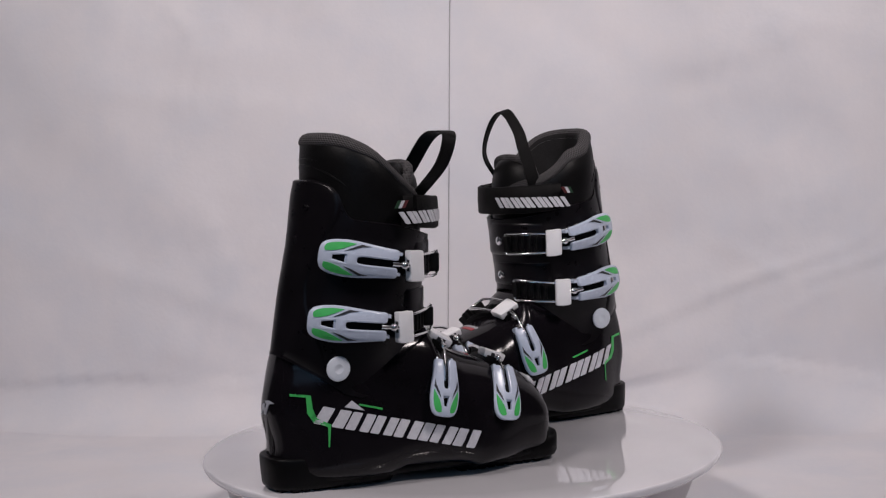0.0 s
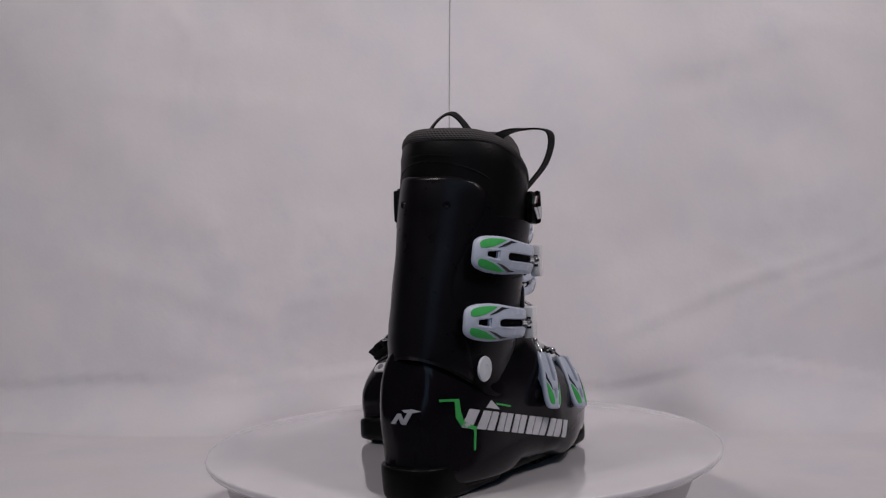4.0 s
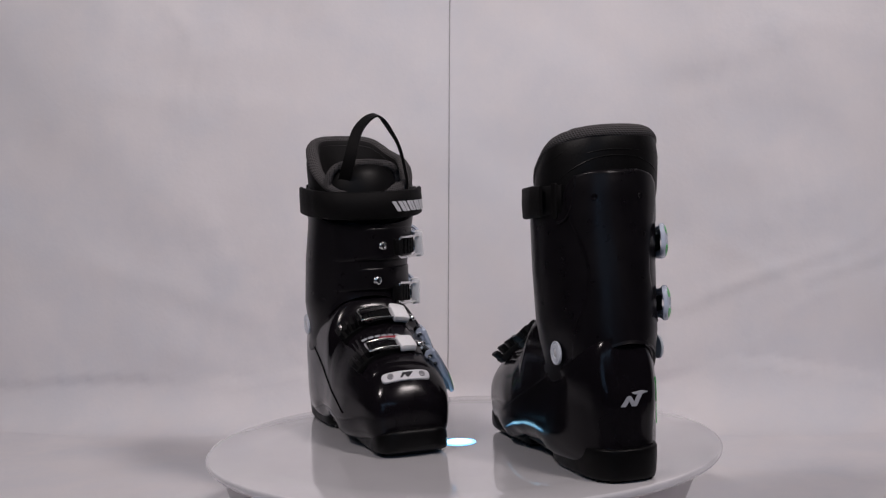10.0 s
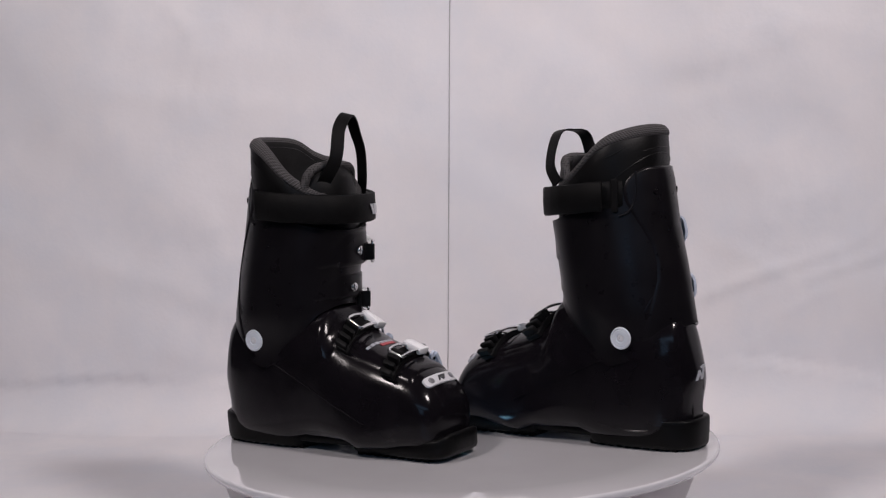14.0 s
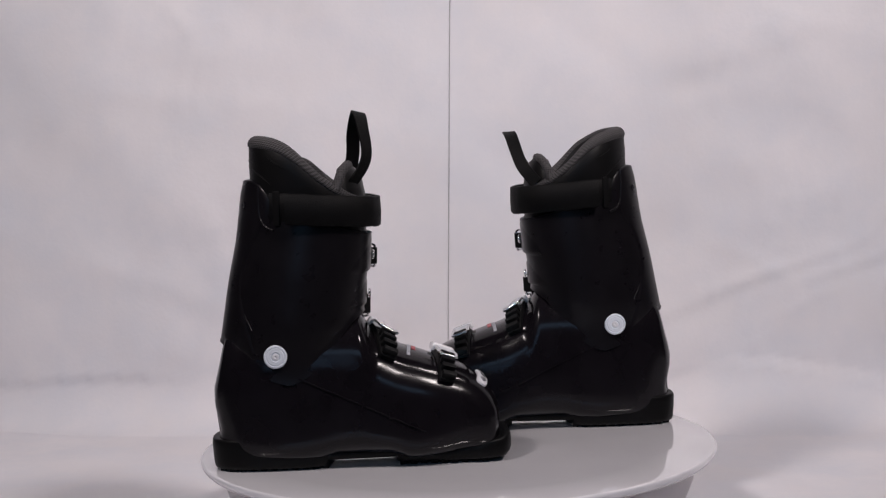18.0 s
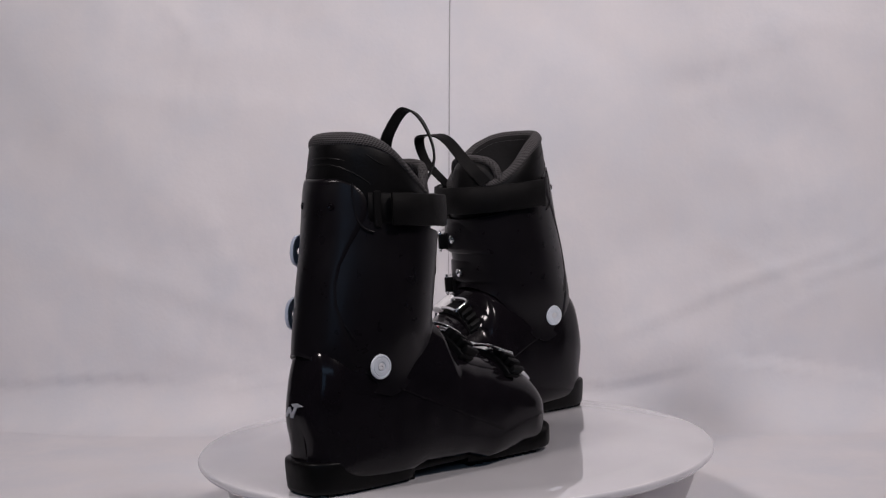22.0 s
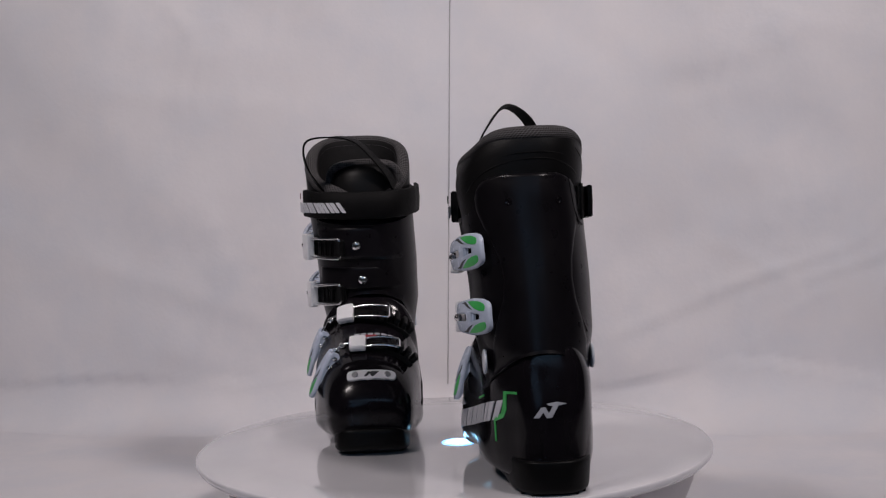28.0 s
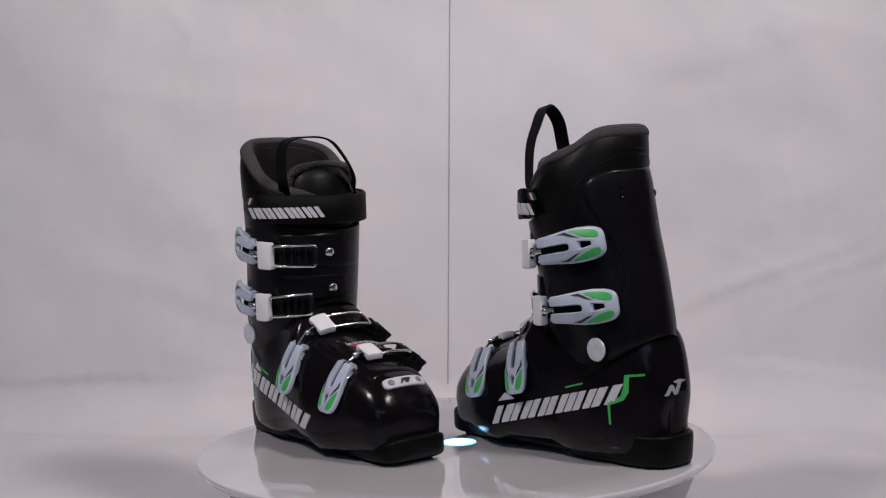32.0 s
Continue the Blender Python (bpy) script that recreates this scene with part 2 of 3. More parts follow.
def room_and_backdrop():
    # one cloth: from the table up the back in a soft bend
    nx, ny, low = 400, 300, -0.085
    verts, faces = [], []
    for j in range(ny + 1):
        run = -0.32 + 2.1 * j / ny
        for i in range(nx + 1):
            x = -1.2 + 2.4 * i / nx
            at = 0.495 - 0.146 * x + 0.012 * math.sin(x * 5.0)
            r = 0.062 + 0.028 * noise.noise(Vector((x * 4, 0, 9.1)))
            if run < at - r:
                y, z = run, low
                z += abs(noise.noise(Vector((x * 3, y * 5, 7.7)))) * 0.006 + max(0, cloth_rise(x, y + 2)) * 0.15
            elif run < at - r + r * math.pi / 2:
                a = (run - at + r) / r
                y, z = at - r + r * math.sin(a), low + r * (1 - math.cos(a))
            else:
                y, z = at, low + r + run - (at - r + r * math.pi / 2)
                y -= cloth_rise(x, z) * min(1.0, (z - low) / 0.08)
            verts.append((x, y, z))
    for j in range(ny):
        for i in range(nx):
            k = j * (nx + 1) + i
            faces.append((k, k + 1, k + nx + 2, k + nx + 1))
    mesh = bpy.data.meshes.new("backdrop")
    mesh.from_pydata(verts, [], faces)
    mesh.polygons.foreach_set("use_smooth", [True] * len(faces))
    mesh.materials.append(CLOTH)
    ob = new("backdrop", mesh)
    tagged(ob, "creased white cloth backdrop hung behind the turntable", "backdrop", kind="structure")
    pts = []
    for k in range(60):
        z = -0.03 + 0.95 * k / 59
        x = -0.0118 + 0.0365 * (z + 0.03)
        pts.append((x, 0.495 - 0.146 * x + 0.012 * math.sin(x * 5.0) - cloth_rise(x, z) - 0.0006, z))
    tagged(part("backdrop_seam", tube(pts, 0.0005, 6), SEAM, None, unit=1), "thin grey seam running down the white cloth", "seam", kind="structure")
    # the plain unseen room round it, coloured dark as if unlit
    for name, lo, hi in (("floor", (-2.6, -3.4, -0.95), (2.6, 2.2, -0.85)), ("ceiling", (-2.6, -3.4, 2.0), (2.6, 2.2, 2.1)),
                         ("wall_north", (-2.6, 2.2, -0.85), (2.6, 2.3, 2.0)), ("wall_west", (-2.7, -3.4, -0.85), (-2.6, 2.2, 2.0)), ("wall_east", (2.6, -3.4, -0.85), (2.7, 2.2, 2.0))):
        tagged(part(name, box(bmesh.new(), lo, hi), DARKROOM, None, unit=1), "plain painted " + name.split("_")[0] + " of the room", "room", kind="structure")
    # unseen wall behind the camera, with a window and an added strip for fill
    holes = ((-1.22, -0.18, 0.36, 1.20), (-1.45, 1.45, 1.35, 1.89))
    south = bmesh.new()
    for lo, hi in (((-2.6, -0.85), (2.6, 0.36)), ((-2.6, 0.36), (-1.22, 1.20)), ((-0.18, 0.36), (2.6, 1.20)), ((-2.6, 1.20), (2.6, 1.35)),
                   ((-2.6, 1.35), (-1.45, 1.89)), ((1.45, 1.35), (2.6, 1.89)), ((-2.6, 1.89), (2.6, 2.0))):
        box(south, (lo[0], -3.5, lo[1]), (hi[0], -3.4, hi[1]))
    tagged(part("wall_south", south, DARKROOM, None, unit=1), "plain unseen wall with a window and an added strip for fill light", "room", kind="structure")
    for k, (x0, x1, z0, z1) in enumerate(holes):
        win = new("window_%d" % (k + 1))
        tagged(win, "plain white framed window, unseen, letting in cool fill light", "window", kind="structure")
        for lo, hi in (((x0, z0), (x1, z0 + 0.03)), ((x0, z1 - 0.03), (x1, z1)), ((x0, z0 + 0.03), (x0 + 0.03, z1 - 0.03)), ((x1 - 0.03, z0 + 0.03), (x1, z1 - 0.03))):
            part("frame_bar", box(bmesh.new(), (lo[0], -3.49, lo[1]), (hi[0], -3.41, hi[1]), 0.003), PLATE, win, unit=1)
        part("pane", box(bmesh.new(), (x0 + 0.03, -3.455, z0 + 0.03), (x1 - 0.03, -3.449, z1 - 0.03)), GLASS, win, "clear glass pane", unit=1)
    # the table under the cloth
    table = new("table")
    tagged(table, "plain wide table covered by the white cloth", "table")
    part("tabletop", box(bmesh.new(), (-1.3, -1.1, -0.13), (1.3, 0.46, -0.095), 0.004), DARKROOM, table, unit=1)
    for x in (-1.2, 1.2):
        for y in (-1.0, 0.38):
            part("leg", box(bmesh.new(), (x - 0.03, y - 0.03, -0.85), (x + 0.03, y + 0.03, -0.13), 0.004), DARKROOM, table, unit=1)


room_and_backdrop()

DISC_R, OFF = 0.2400, (0.0025, -0.0040)


def lathe(profile, n=128, centre=(0, 0)):
    return loft([[(centre[0] + r * math.cos(k * math.tau / n), centre[1] + r * math.sin(k * math.tau / n), z) for k in range(n)] for r, z in profile])


def turntable():
    base = new("display_turntable")
    tagged(base, "white round base of a motorised display turntable", "turntable")
    part("body", lathe([(0.186, -0.0845), (0.196, -0.083), (0.205, -0.06), (0.2165, -0.030), (0.2200, -0.018), (0.2190, -0.0125), (0.05, -0.0125)]), DISCSIDE, base, unit=1)
    disc = new("turntable_disc")
    tagged(disc, "glossy white round turntable plate with a light in its centre", "turntable")
    part("plate", lathe([(0.05, -0.0085), (DISC_R - 0.006, -0.0085), (DISC_R - 0.003, -0.0078), (DISC_R - 0.0008, -0.0055), (DISC_R, -0.0035),
                         (DISC_R - 0.0002, -0.0015), (DISC_R - 0.0012, -0.0004), (DISC_R - 0.003, 0.0), (DISC_R - 0.05, 0.0), (0.0155, 0.0)], centre=OFF), DISC, disc, unit=1)
    part("light_lens", lathe([(0.0155, -0.004), (0.0163, 0.0003), (0.0150, 0.0005), (0.008, 0.0009), (0.002, 0.0010)], 48), LENS, disc, "glowing blue-white light", unit=1)
    return disc


# ---- ski boots, drawn in millimetres: x to the toe, lateral side at -y ----
XB = ((70, -45.5), (95, -45.5), (113, -45), (163, -36.5), (203, -27.5), (243, -22), (252, -19.5))
XF = ((70, 70), (100, 76), (135, 81), (164, 85), (204, 91), (252, 95))
WM = ((70, 43.5), (100, 44.3), (125, 48.5), (169, 48), (213, 45.5), (252, 42))
WL = ((70, 43.5), (100, 44.3), (125, 50.5), (166, 53), (190, 55.5), (215, 59), (252, 62))
ZLOW = ((-1, 113), (-0.85, 106), (-0.55, 92), (-0.3, 80), (-0.05, 76), (0.2, 82), (0.5, 103), (0.8, 126), (1, 135))
ZTOP = ((-1, 252), (-0.88, 252), (-0.76, 250), (-0.62, 238), (-0.5, 222), (0.2, 214), (0.7, 207), (1, 204))


def cuff_at(c, s, z, off=0.0):
    xb, xf = lerp(XB, z) - off, lerp(XF, z) + off
    w = (lerp(WM, z) if s > 0 else lerp(WL, z)) + off
    n = 2.12 if c > 0 else (1.82 if s > 0 else 1.82 + 0.3 * max(0.0, min(1.0, (z - 130) / 70)))
    e = 2.05 + 0.12 * c
    mid = xb + (xf - xb) * 0.55
    return Vector((mid + (xf - mid if c > 0 else mid - xb) * spow(c, 2 / n), w * spow(s, 2 / e), z))


def cuff_mesh():
    rings = []
    N, H = 80, 20
    prof = [(0.0, k / H) for k in range(H + 1)] + [(-2.2, 1.006), (-4.5, 1.0)] + [(-4.5, 1 - k / 6) for k in range(1, 7)]
    for off, k in prof:
        ring = []
        for i in range(N):
            a = i * math.tau / N
            c, s = math.cos(a), math.sin(a)
            z0, z1 = lerp(ZLOW, c), lerp(ZTOP, c)
            z = z0 + (z1 - z0) * k
            o = off + ((1.2 + 1.6 * max(0.0, -c - 0.5)) * math.exp(-((z - z0) / 3.0) ** 2) if off == 0 else 0)
            ring.append(cuff_at(c, s, z, o))
        rings.append(ring)
    rings.append(rings[0])
    bm = loft(rings, False, False)
    bmesh.ops.remove_doubles(bm, verts=bm.verts, dist=1e-4)
    return bm


def spine_mesh():
    """Raised panel down the back of the cuff, wide at the top and waisted below."""
    half = ((113, 64), (125, 60), (140, 48), (155, 38), (170, 35), (185, 37), (200, 43), (215, 51), (228, 57), (240, 55), (248, 46), (252, 34), (254, 24))
    rings = []
    for z in (116, 118, 124, 132, 142, 155, 170, 185, 200, 212, 224, 234, 242, 248, 251, 253, 254):
        h = radians(lerp(half, z))
        ring = []
        for i in range(29):
            f = -1 + 2 * i / 28
            a = math.pi + h * f
            edge = min(1, (1 - abs(f)) / 0.08)
            o = -1.5 + 2.7 * edge ** 0.6 * min(1, max(0.0, (z - 116) / 2)) * (0.3 if z >= 254 else 1)
            low = lerp(ZLOW, math.cos(a)) - 0.6
            zz = z if z > 160 else low + (160 - low) * (z - 116) / 44
            ring.append(cuff_at(math.cos(a), math.sin(a), min(zz, 252), o) + Vector((0, 0, max(0, z - 252))))
        rings.append(ring)
    for z, o in ((254, -3), (250, -5), (240, -6)):
        h = radians(24)
        rings.append([cuff_at(math.cos(math.pi + h * (-1 + i / 14)), math.sin(math.pi + h * (-1 + i / 14)), min(z, 252), o) + Vector((0, 0, max(0, z - 252))) for i in range(29)])
    return loft(rings, False, False, closed=False)


HALF = ((-53, 9), (-52, 15), (-50.5, 19), (-47, 23.5), (-42, 27), (-36, 30), (-25, 35.5), (0, 43), (30, 45), (60, 46.5), (100, 51), (130, 49.5),
        (150, 46.5), (170, 42.5), (182, 39.5), (190, 36), (195.5, 31.5), (199, 26), (201, 16))
MID = ((-53, 4), (-35, 4.5), (0, 0), (60, -2), (100, -4), (150, -3), (200, 0))
TOP = ((-53, 66), (-52, 74), (-50, 83), (-47, 94), (-44, 108), (-39, 122), (0, 132), (60, 134), (78, 134), (83, 124), (90, 113), (110, 102),
       (135, 94), (160, 85), (171, 80), (180, 74), (188, 66), (193, 57), (197, 47), (199.5, 37), (201, 28))
BOT = ((-53, 20), (-48, 10), (35, 8), (50, 10.5), (104, 10.5), (116, 7), (190, 8), (201, 12))


def shell_at(x, a, off=0.0):
    h, m, zt, zb = lerp(HALF, x), lerp(MID, x), lerp(TOP, x), lerp(BOT, x)
    c, s = math.cos(a), math.sin(a)
    n = 2.6 if s >= 0 else 3.8 + 3.2 * max(0.0, min(1.0, (165 - x) / 45, (x + 45) / 25))
    # straight sides that lean outwards to the foot, tucked in at the sole
    y = m + (h + off) * spow(c, 2 / n) * (1 - 0.10 * max(s, 0) * (1 if x > 85 else 0))
    low = max(0.0, -spow(s, 2 / n))
    y = m + (y - m) * (1 + 0.055 * min(1.0, low * 1.3) * max(0.0, min(1.0, (x + 20) / 40, (175 - x) / 40)))
    arch = max(0.0, min(1.0, (x - 38) / 14, (118 - x) / 14))
    y = m + (y - m) * (1 - 0.22 * arch * max(0.0, 2 * low - 1) ** 3)
    z = (zt + zb) / 2 + ((zt - zb) / 2 + off) * spow(s, 2 / n)
    # the heel is hollow over its sole block, the toe runs out a little
    hollow = 4.5 * math.exp(-((z - 36) / 16) ** 2) * max(0.0, min(1.0, (-15 - x) / 35))
    return Vector((x + hollow + (2.2 - 5.0 * max(0.0, min(1.0, (48 - z) / 20))) * max(0.0, x - 170) / 31, y, z))


def shell_mesh():
    xs = [-53, -52.6, -52, -51.3, -50, -48, -46, -43, -40, -35, -28, -18, -5, 10, 25, 40, 55, 68, 76, 79, 82, 85, 89, 94, 100, 108, 118, 128, 138,
          148, 156, 164, 171, 176, 180, 184, 187.5, 190.5, 193, 195, 197, 198.5, 199.7, 200.5, 201]
    return loft([[shell_at(x, i * math.tau / 48) for i in range(48)] for x in xs])


def heel_mesh():
    rings = []
    for z, g in ((2.4, -1.6), (3.2, -0.6), (6, 0), (14, 0.6), (22, 1.0), (26.5, 1.0), (27.9, 0.5), (28.6, -0.7), (28.2, -2.6)):
        ring = []
        for i in range(48):
            a = i * math.tau / 48
            c, s = math.cos(a), math.sin(a)
            xb, xf = -55.2 - g, 55 + g - max(0, 14 - z) * 0.25
            m = 4
            x = m + (xf - m if c > 0 else m - xb) * spow(c, 2 / (5 if c > 0 else 3.0))
            w = 32.8 + g + 3 * max(0, x) / 48
            ring.append((x, 4.0 - 0.05 * max(0, x) + w * spow(s, 2 / 2.9), z))
        rings.append(ring)
    return loft(rings)


def toe_mesh():
    outline = ((106, 29), (112, 32), (150, 34), (172, 34.5), (180, 35), (190, 34.5), (198, 32.5), (203.5, 28.5), (207, 22), (208.3, 14))
    top = ((106, 17), (180, 18), (184, 21), (196, 22.5), (200, 23.2), (202.5, 25.4), (206, 25.6), (207.6, 24), (208.3, 20))
    low = ((106, 3), (109, 2.2), (188, 2.2), (200, 3), (205.5, 6), (208.3, 10))
    rings = []
    for x in (106, 109, 115, 130, 150, 170, 177, 180, 182, 184, 188, 192, 196, 200, 203, 205.5, 207, 207.9, 208.3):
        w, zt, zb = lerp(outline, x), lerp(top, x), lerp(low, x)
        ring = []
        for i in range(28):
            a = i * math.tau / 28
            c, s = math.cos(a), math.sin(a)
            ring.append((x, w * spow(c, 2 / 6), (zt + zb) / 2 + (zt - zb) / 2 * spow(s, 2 / 6)))
        rings.append(ring)
    return loft(rings)


LTOP = ((-30, 291), (-1, 292), (11, 288), (25, 279), (39, 266), (53, 253), (70, 243), (95, 238))


def lean(x, y):
    """How the soft liner of each boot leans to one side; its inner front edge stands out on both."""
    f = max(0.0, min(1.0, (x + 8) / 30)) if y > 0 else 0.0
    return 3.5 * (SIDE[0] + (min(SIDE[0], -0.3) - SIDE[0]) * f * f * (3 - 2 * f) * min(1.0, y / 12))


def liner_ring(c, s, z, off):
    xb, xf = -14.5 - off, 84 + off
    w = (43.5 - 0.12 * max(0, z - 256) if s > 0 else 61 - 0.20 * max(0, z - 258)) + off - 0.2 * max(0, min(30, 238 - z))
    n, e = (2.2, 2.1) if c > 0 else ((1.95, 2.0) if s > 0 else (2.25, 2.1))
    mid = 32
    x, y = mid + (xf - mid if c > 0 else mid - xb) * spow(c, 2 / n), w * spow(s, 2 / e)
    return Vector((x, y - lean(x, y) * max(0.0, min(1.0, (z - 245) / 35)), z))


ARCH = ((-62, 261), (-60, 267), (-52, 283), (-41, 290), (-20, 293), (0, 294), (14, 293), (24, 291), (33, 288), (38, 284), (41.5, 277), (43.5, 268))


def rim_height(q):
    """The rim is an arch from behind and slopes down to the front."""
    a = sum(lerp(LTOP, q.x + d) for d in (-8, -4, 0, 4, 8)) / 5
    b = sum(lerp(ARCH, q.y + d + lean(q.x, q.y)) for d in (-8, -4, 0, 4, 8)) / 5
    return 1.5 - 3 * math.log(math.exp(-(a - 270) / 3) + math.exp(-(b - 270) / 3)) + 270


def liner_mesh(prof, fat=False, net=False):
    """Rings of the padded inner boot: (offset outwards, height above or below its slanting rim)."""
    N = 96
    rings = []
    for off, d in prof:
        ring = []
        for i in range(N):
            a = i * math.tau / N
            c, s = math.cos(a), math.sin(a)
            q = liner_ring(c, s, 0, 0)
            zt = rim_height(q)
            ring.append(liner_ring(c, s, max(170, zt + d), off))
        rings.append(ring)
    bm = loft(rings, False, fat)
    if net:
        bm.verts.index_update()
        uv = bm.loops.layers.uv.new("grid")
        for f in bm.faces:
            cols = [q.vert.index % N for q in f.loops]
            wrap = max(cols) - min(cols) > 1
            for q, col in zip(f.loops, cols):
                row = q.vert.index // N
                v = 1.35 * row
                q[uv].uv = ((N if wrap and col == 0 else col) * 120 / N + 0.5 * v, v)
    return bm


def liner_seam(a0, a1, d0, d1, sag=3.0, r=0.7):
    """A stitched ridge on the liner between two angles, its drop under the rim running from d0 to d1."""
    pts = []
    for i in range(41):
        f = i / 40
        a = radians(a0 + (a1 - a0) * f)
        c, s = math.cos(a), math.sin(a)
        e = 4 * (f - 0.5) ** 2
        z = rim_height(liner_ring(c, s, 0, 0)) - (d0 + (d1 - d0) * f) - sag * e
        pts.append(liner_ring(c, s, z, -0.1 - 0.6 * e))
    return tube(pts, r, 6)


def on_cuff(points, off, n=8):
    """A soft line over the cuff through (degrees, height) points."""
    out = []
    for q in smooth_line([(a, z, 0) for a, z in points], n):
        out.append(cuff_at(math.cos(radians(q.x)), math.sin(radians(q.x)), q.y, off))
    return out


def strap_mesh(a0, a1, o, hw, bulge=0.0):
    """Band round the cuff's top between two angles; open at the back."""
    rings = []
    N = 64
    for i in range(N + 1):
        a = radians(a0 + (a1 - a0) * i / N)
        c, s = math.cos(a), math.sin(a)
        q = cuff_at(c, s, 230, 0)
        tuck = -bulge * max(0.0, i / N - 0.82) / 0.18 if bulge else 16 * max(0.0, i / N - 0.9)
        f = max(0, min(1, (q.x + 5) / 105))
        zc = 231 - 8.5 * f
        wave = 0.6 * math.sin(i * 0.55) + 0.3 * math.sin(i * 1.3)
        ring = []
        for do, dz in ((o - 3, -hw + 0.5), (o - 1, -hw), (o + 0.6, -hw + 1.2), (o + 0.9 + wave * 0.4, 0), (o + 0.6, hw - 1.2), (o - 1, hw), (o - 3, hw - 0.5)):
            v = cuff_at(c, s, zc, do - tuck)
            v.z = zc + dz + wave * 0.3
            ring.append(v)
        rings.append(ring)
    return loft(rings)


def tongue_mesh():
    rings = []
    for z, back, thick, wide in ((190, 0, 12, 34), (225, 0, 13, 35), (240, -1, 14, 34), (252, -3, 14, 32), (260, -6, 12, 29), (264, -9, 7, 25), (265.5, -11, 2, 20)):
        ring = []
        M = 24
        for i in range(M):
            a = i * math.tau / M
            u, w = spow(math.cos(a), 0.7), math.sin(a)
            y = -2 + wide * u
            x = 84 + back - 0.012 * (wide * u) ** 2 + thick / 2 * spow(w, 0.7) - 4
            ring.append((x, y, z - 4 * abs(u) ** 3 * (1 if z > 250 else 0)))
        rings.append(ring)
    return loft(rings)


def smooth_line(points, n=8):
    """A soft curve through the points."""
    p = [Vector(q) for q in points]
    p = [p[0] * 2 - p[1]] + p + [p[-1] * 2 - p[-2]]
    out = []
    for i in range(1, len(p) - 2):
        for k in range(n):
            t = k / n
            out.append(0.5 * ((2 * p[i]) + (p[i + 1] - p[i - 1]) * t + (2 * p[i - 1] - 5 * p[i] + 4 * p[i + 1] - p[i + 2]) * t * t
                              + (3 * p[i] - p[i - 1] - 3 * p[i + 1] + p[i + 2]) * t ** 3))
    return out + [p[-2]]


def loop_mesh(points, skew):
    pts = smooth_line(points)
    n = len(pts)
    across = []
    for i in range(n):
        along = (pts[min(i + 1, n - 1)] - pts[max(i - 1, 0)]).normalized()
        flat_way = Vector((1, 0, 0)) - along * along.x
        flat_way.normalize()
        f = i / (n - 1)
        lean = radians(skew[0] * max(0.0, math.cos(math.pi * f)) + skew[1] * max(0.0, -math.cos(math.pi * f)))
        across.append((flat_way * math.cos(lean) + along.cross(flat_way) * math.sin(lean)) * 6.0)
    return ribbon(pts, across, 1.5)


def wrap_cuff(z0, front, back):
    """Maps (along the cuff from its front middle to the lateral side, up, outwards) onto the cuff."""
    pts = [cuff_at(math.cos(a), -math.sin(a), z0) for a in np.linspace(-2.3, math.pi, 230)]
    run = np.concatenate([[0], np.cumsum([(b - a).length for a, b in zip(pts, pts[1:])])])
    zero = float(np.interp(0.0, np.linspace(-2.3, math.pi, 230), run))
    xs, ys = [q.x for q in pts], [q.y for q in pts]

    def fn(u, v, w):
        def at(r):
            return Vector((float(np.interp(r, run, xs)), float(np.interp(r, run, ys)), 0))
        q, t = at(u + zero), at(u + zero + 3) - at(u + zero - 3)
        nrm = Vector((-t.y, t.x, 0)).normalized()
        if nrm.dot(q - Vector((25, 0, 0))) < 0:
            nrm = -nrm
        z = z0 + v + front * min(u, 66) + back * max(0, u - 66)
        q = q + (cuff_at(1, 0, z) - cuff_at(1, 0, z0)) * 0.5 * max(0, 1 - abs(u) / 60)
        return q.x + nrm.x * w, q.y + nrm.y * w, z
    return fn


def wrap_shell(x0, skew, slope):
    """Maps (over the instep from its top to the lateral side, towards the toe, outwards) onto the lower shell."""
    an = np.linspace(math.pi / 2 - 1.45, math.pi + 0.5, 200)
    pts = [shell_at(x0, a) for a in an]
    run = np.concatenate([[0], np.cumsum([(b - a).length for a, b in zip(pts, pts[1:])])])
    zero = float(np.interp(math.pi / 2, an, run))
    ys, zs = [q.y for q in pts], [q.z for q in pts]

    def fn(u, v, w):
        def at(r):
            return Vector((0, float(np.interp(r, run, ys)), float(np.interp(r, run, zs))))
        q, t = at(u + zero), at(u + zero + 3) - at(u + zero - 3)
        nrm = Vector((0, t.z, -t.y)).normalized()
        if nrm.dot(q - Vector((0, 0, 45))) < 0:
            nrm = -nrm
        x = x0 + v + skew * u
        up = max(0.0, nrm.z)
        return x - w * slope * up, q.y + nrm.y * w, q.z + nrm.z * w + slope * (x - x0) * up
    return fn


def refine(bm, size):
    """Cuts long edges so that a bent plate follows its curve."""
    for _ in range(3):
        long = [e for e in bm.edges if e.calc_length() > size]
        if not long:
            break
        bmesh.ops.subdivide_edges(bm, edges=long, cuts=1)
    return bm


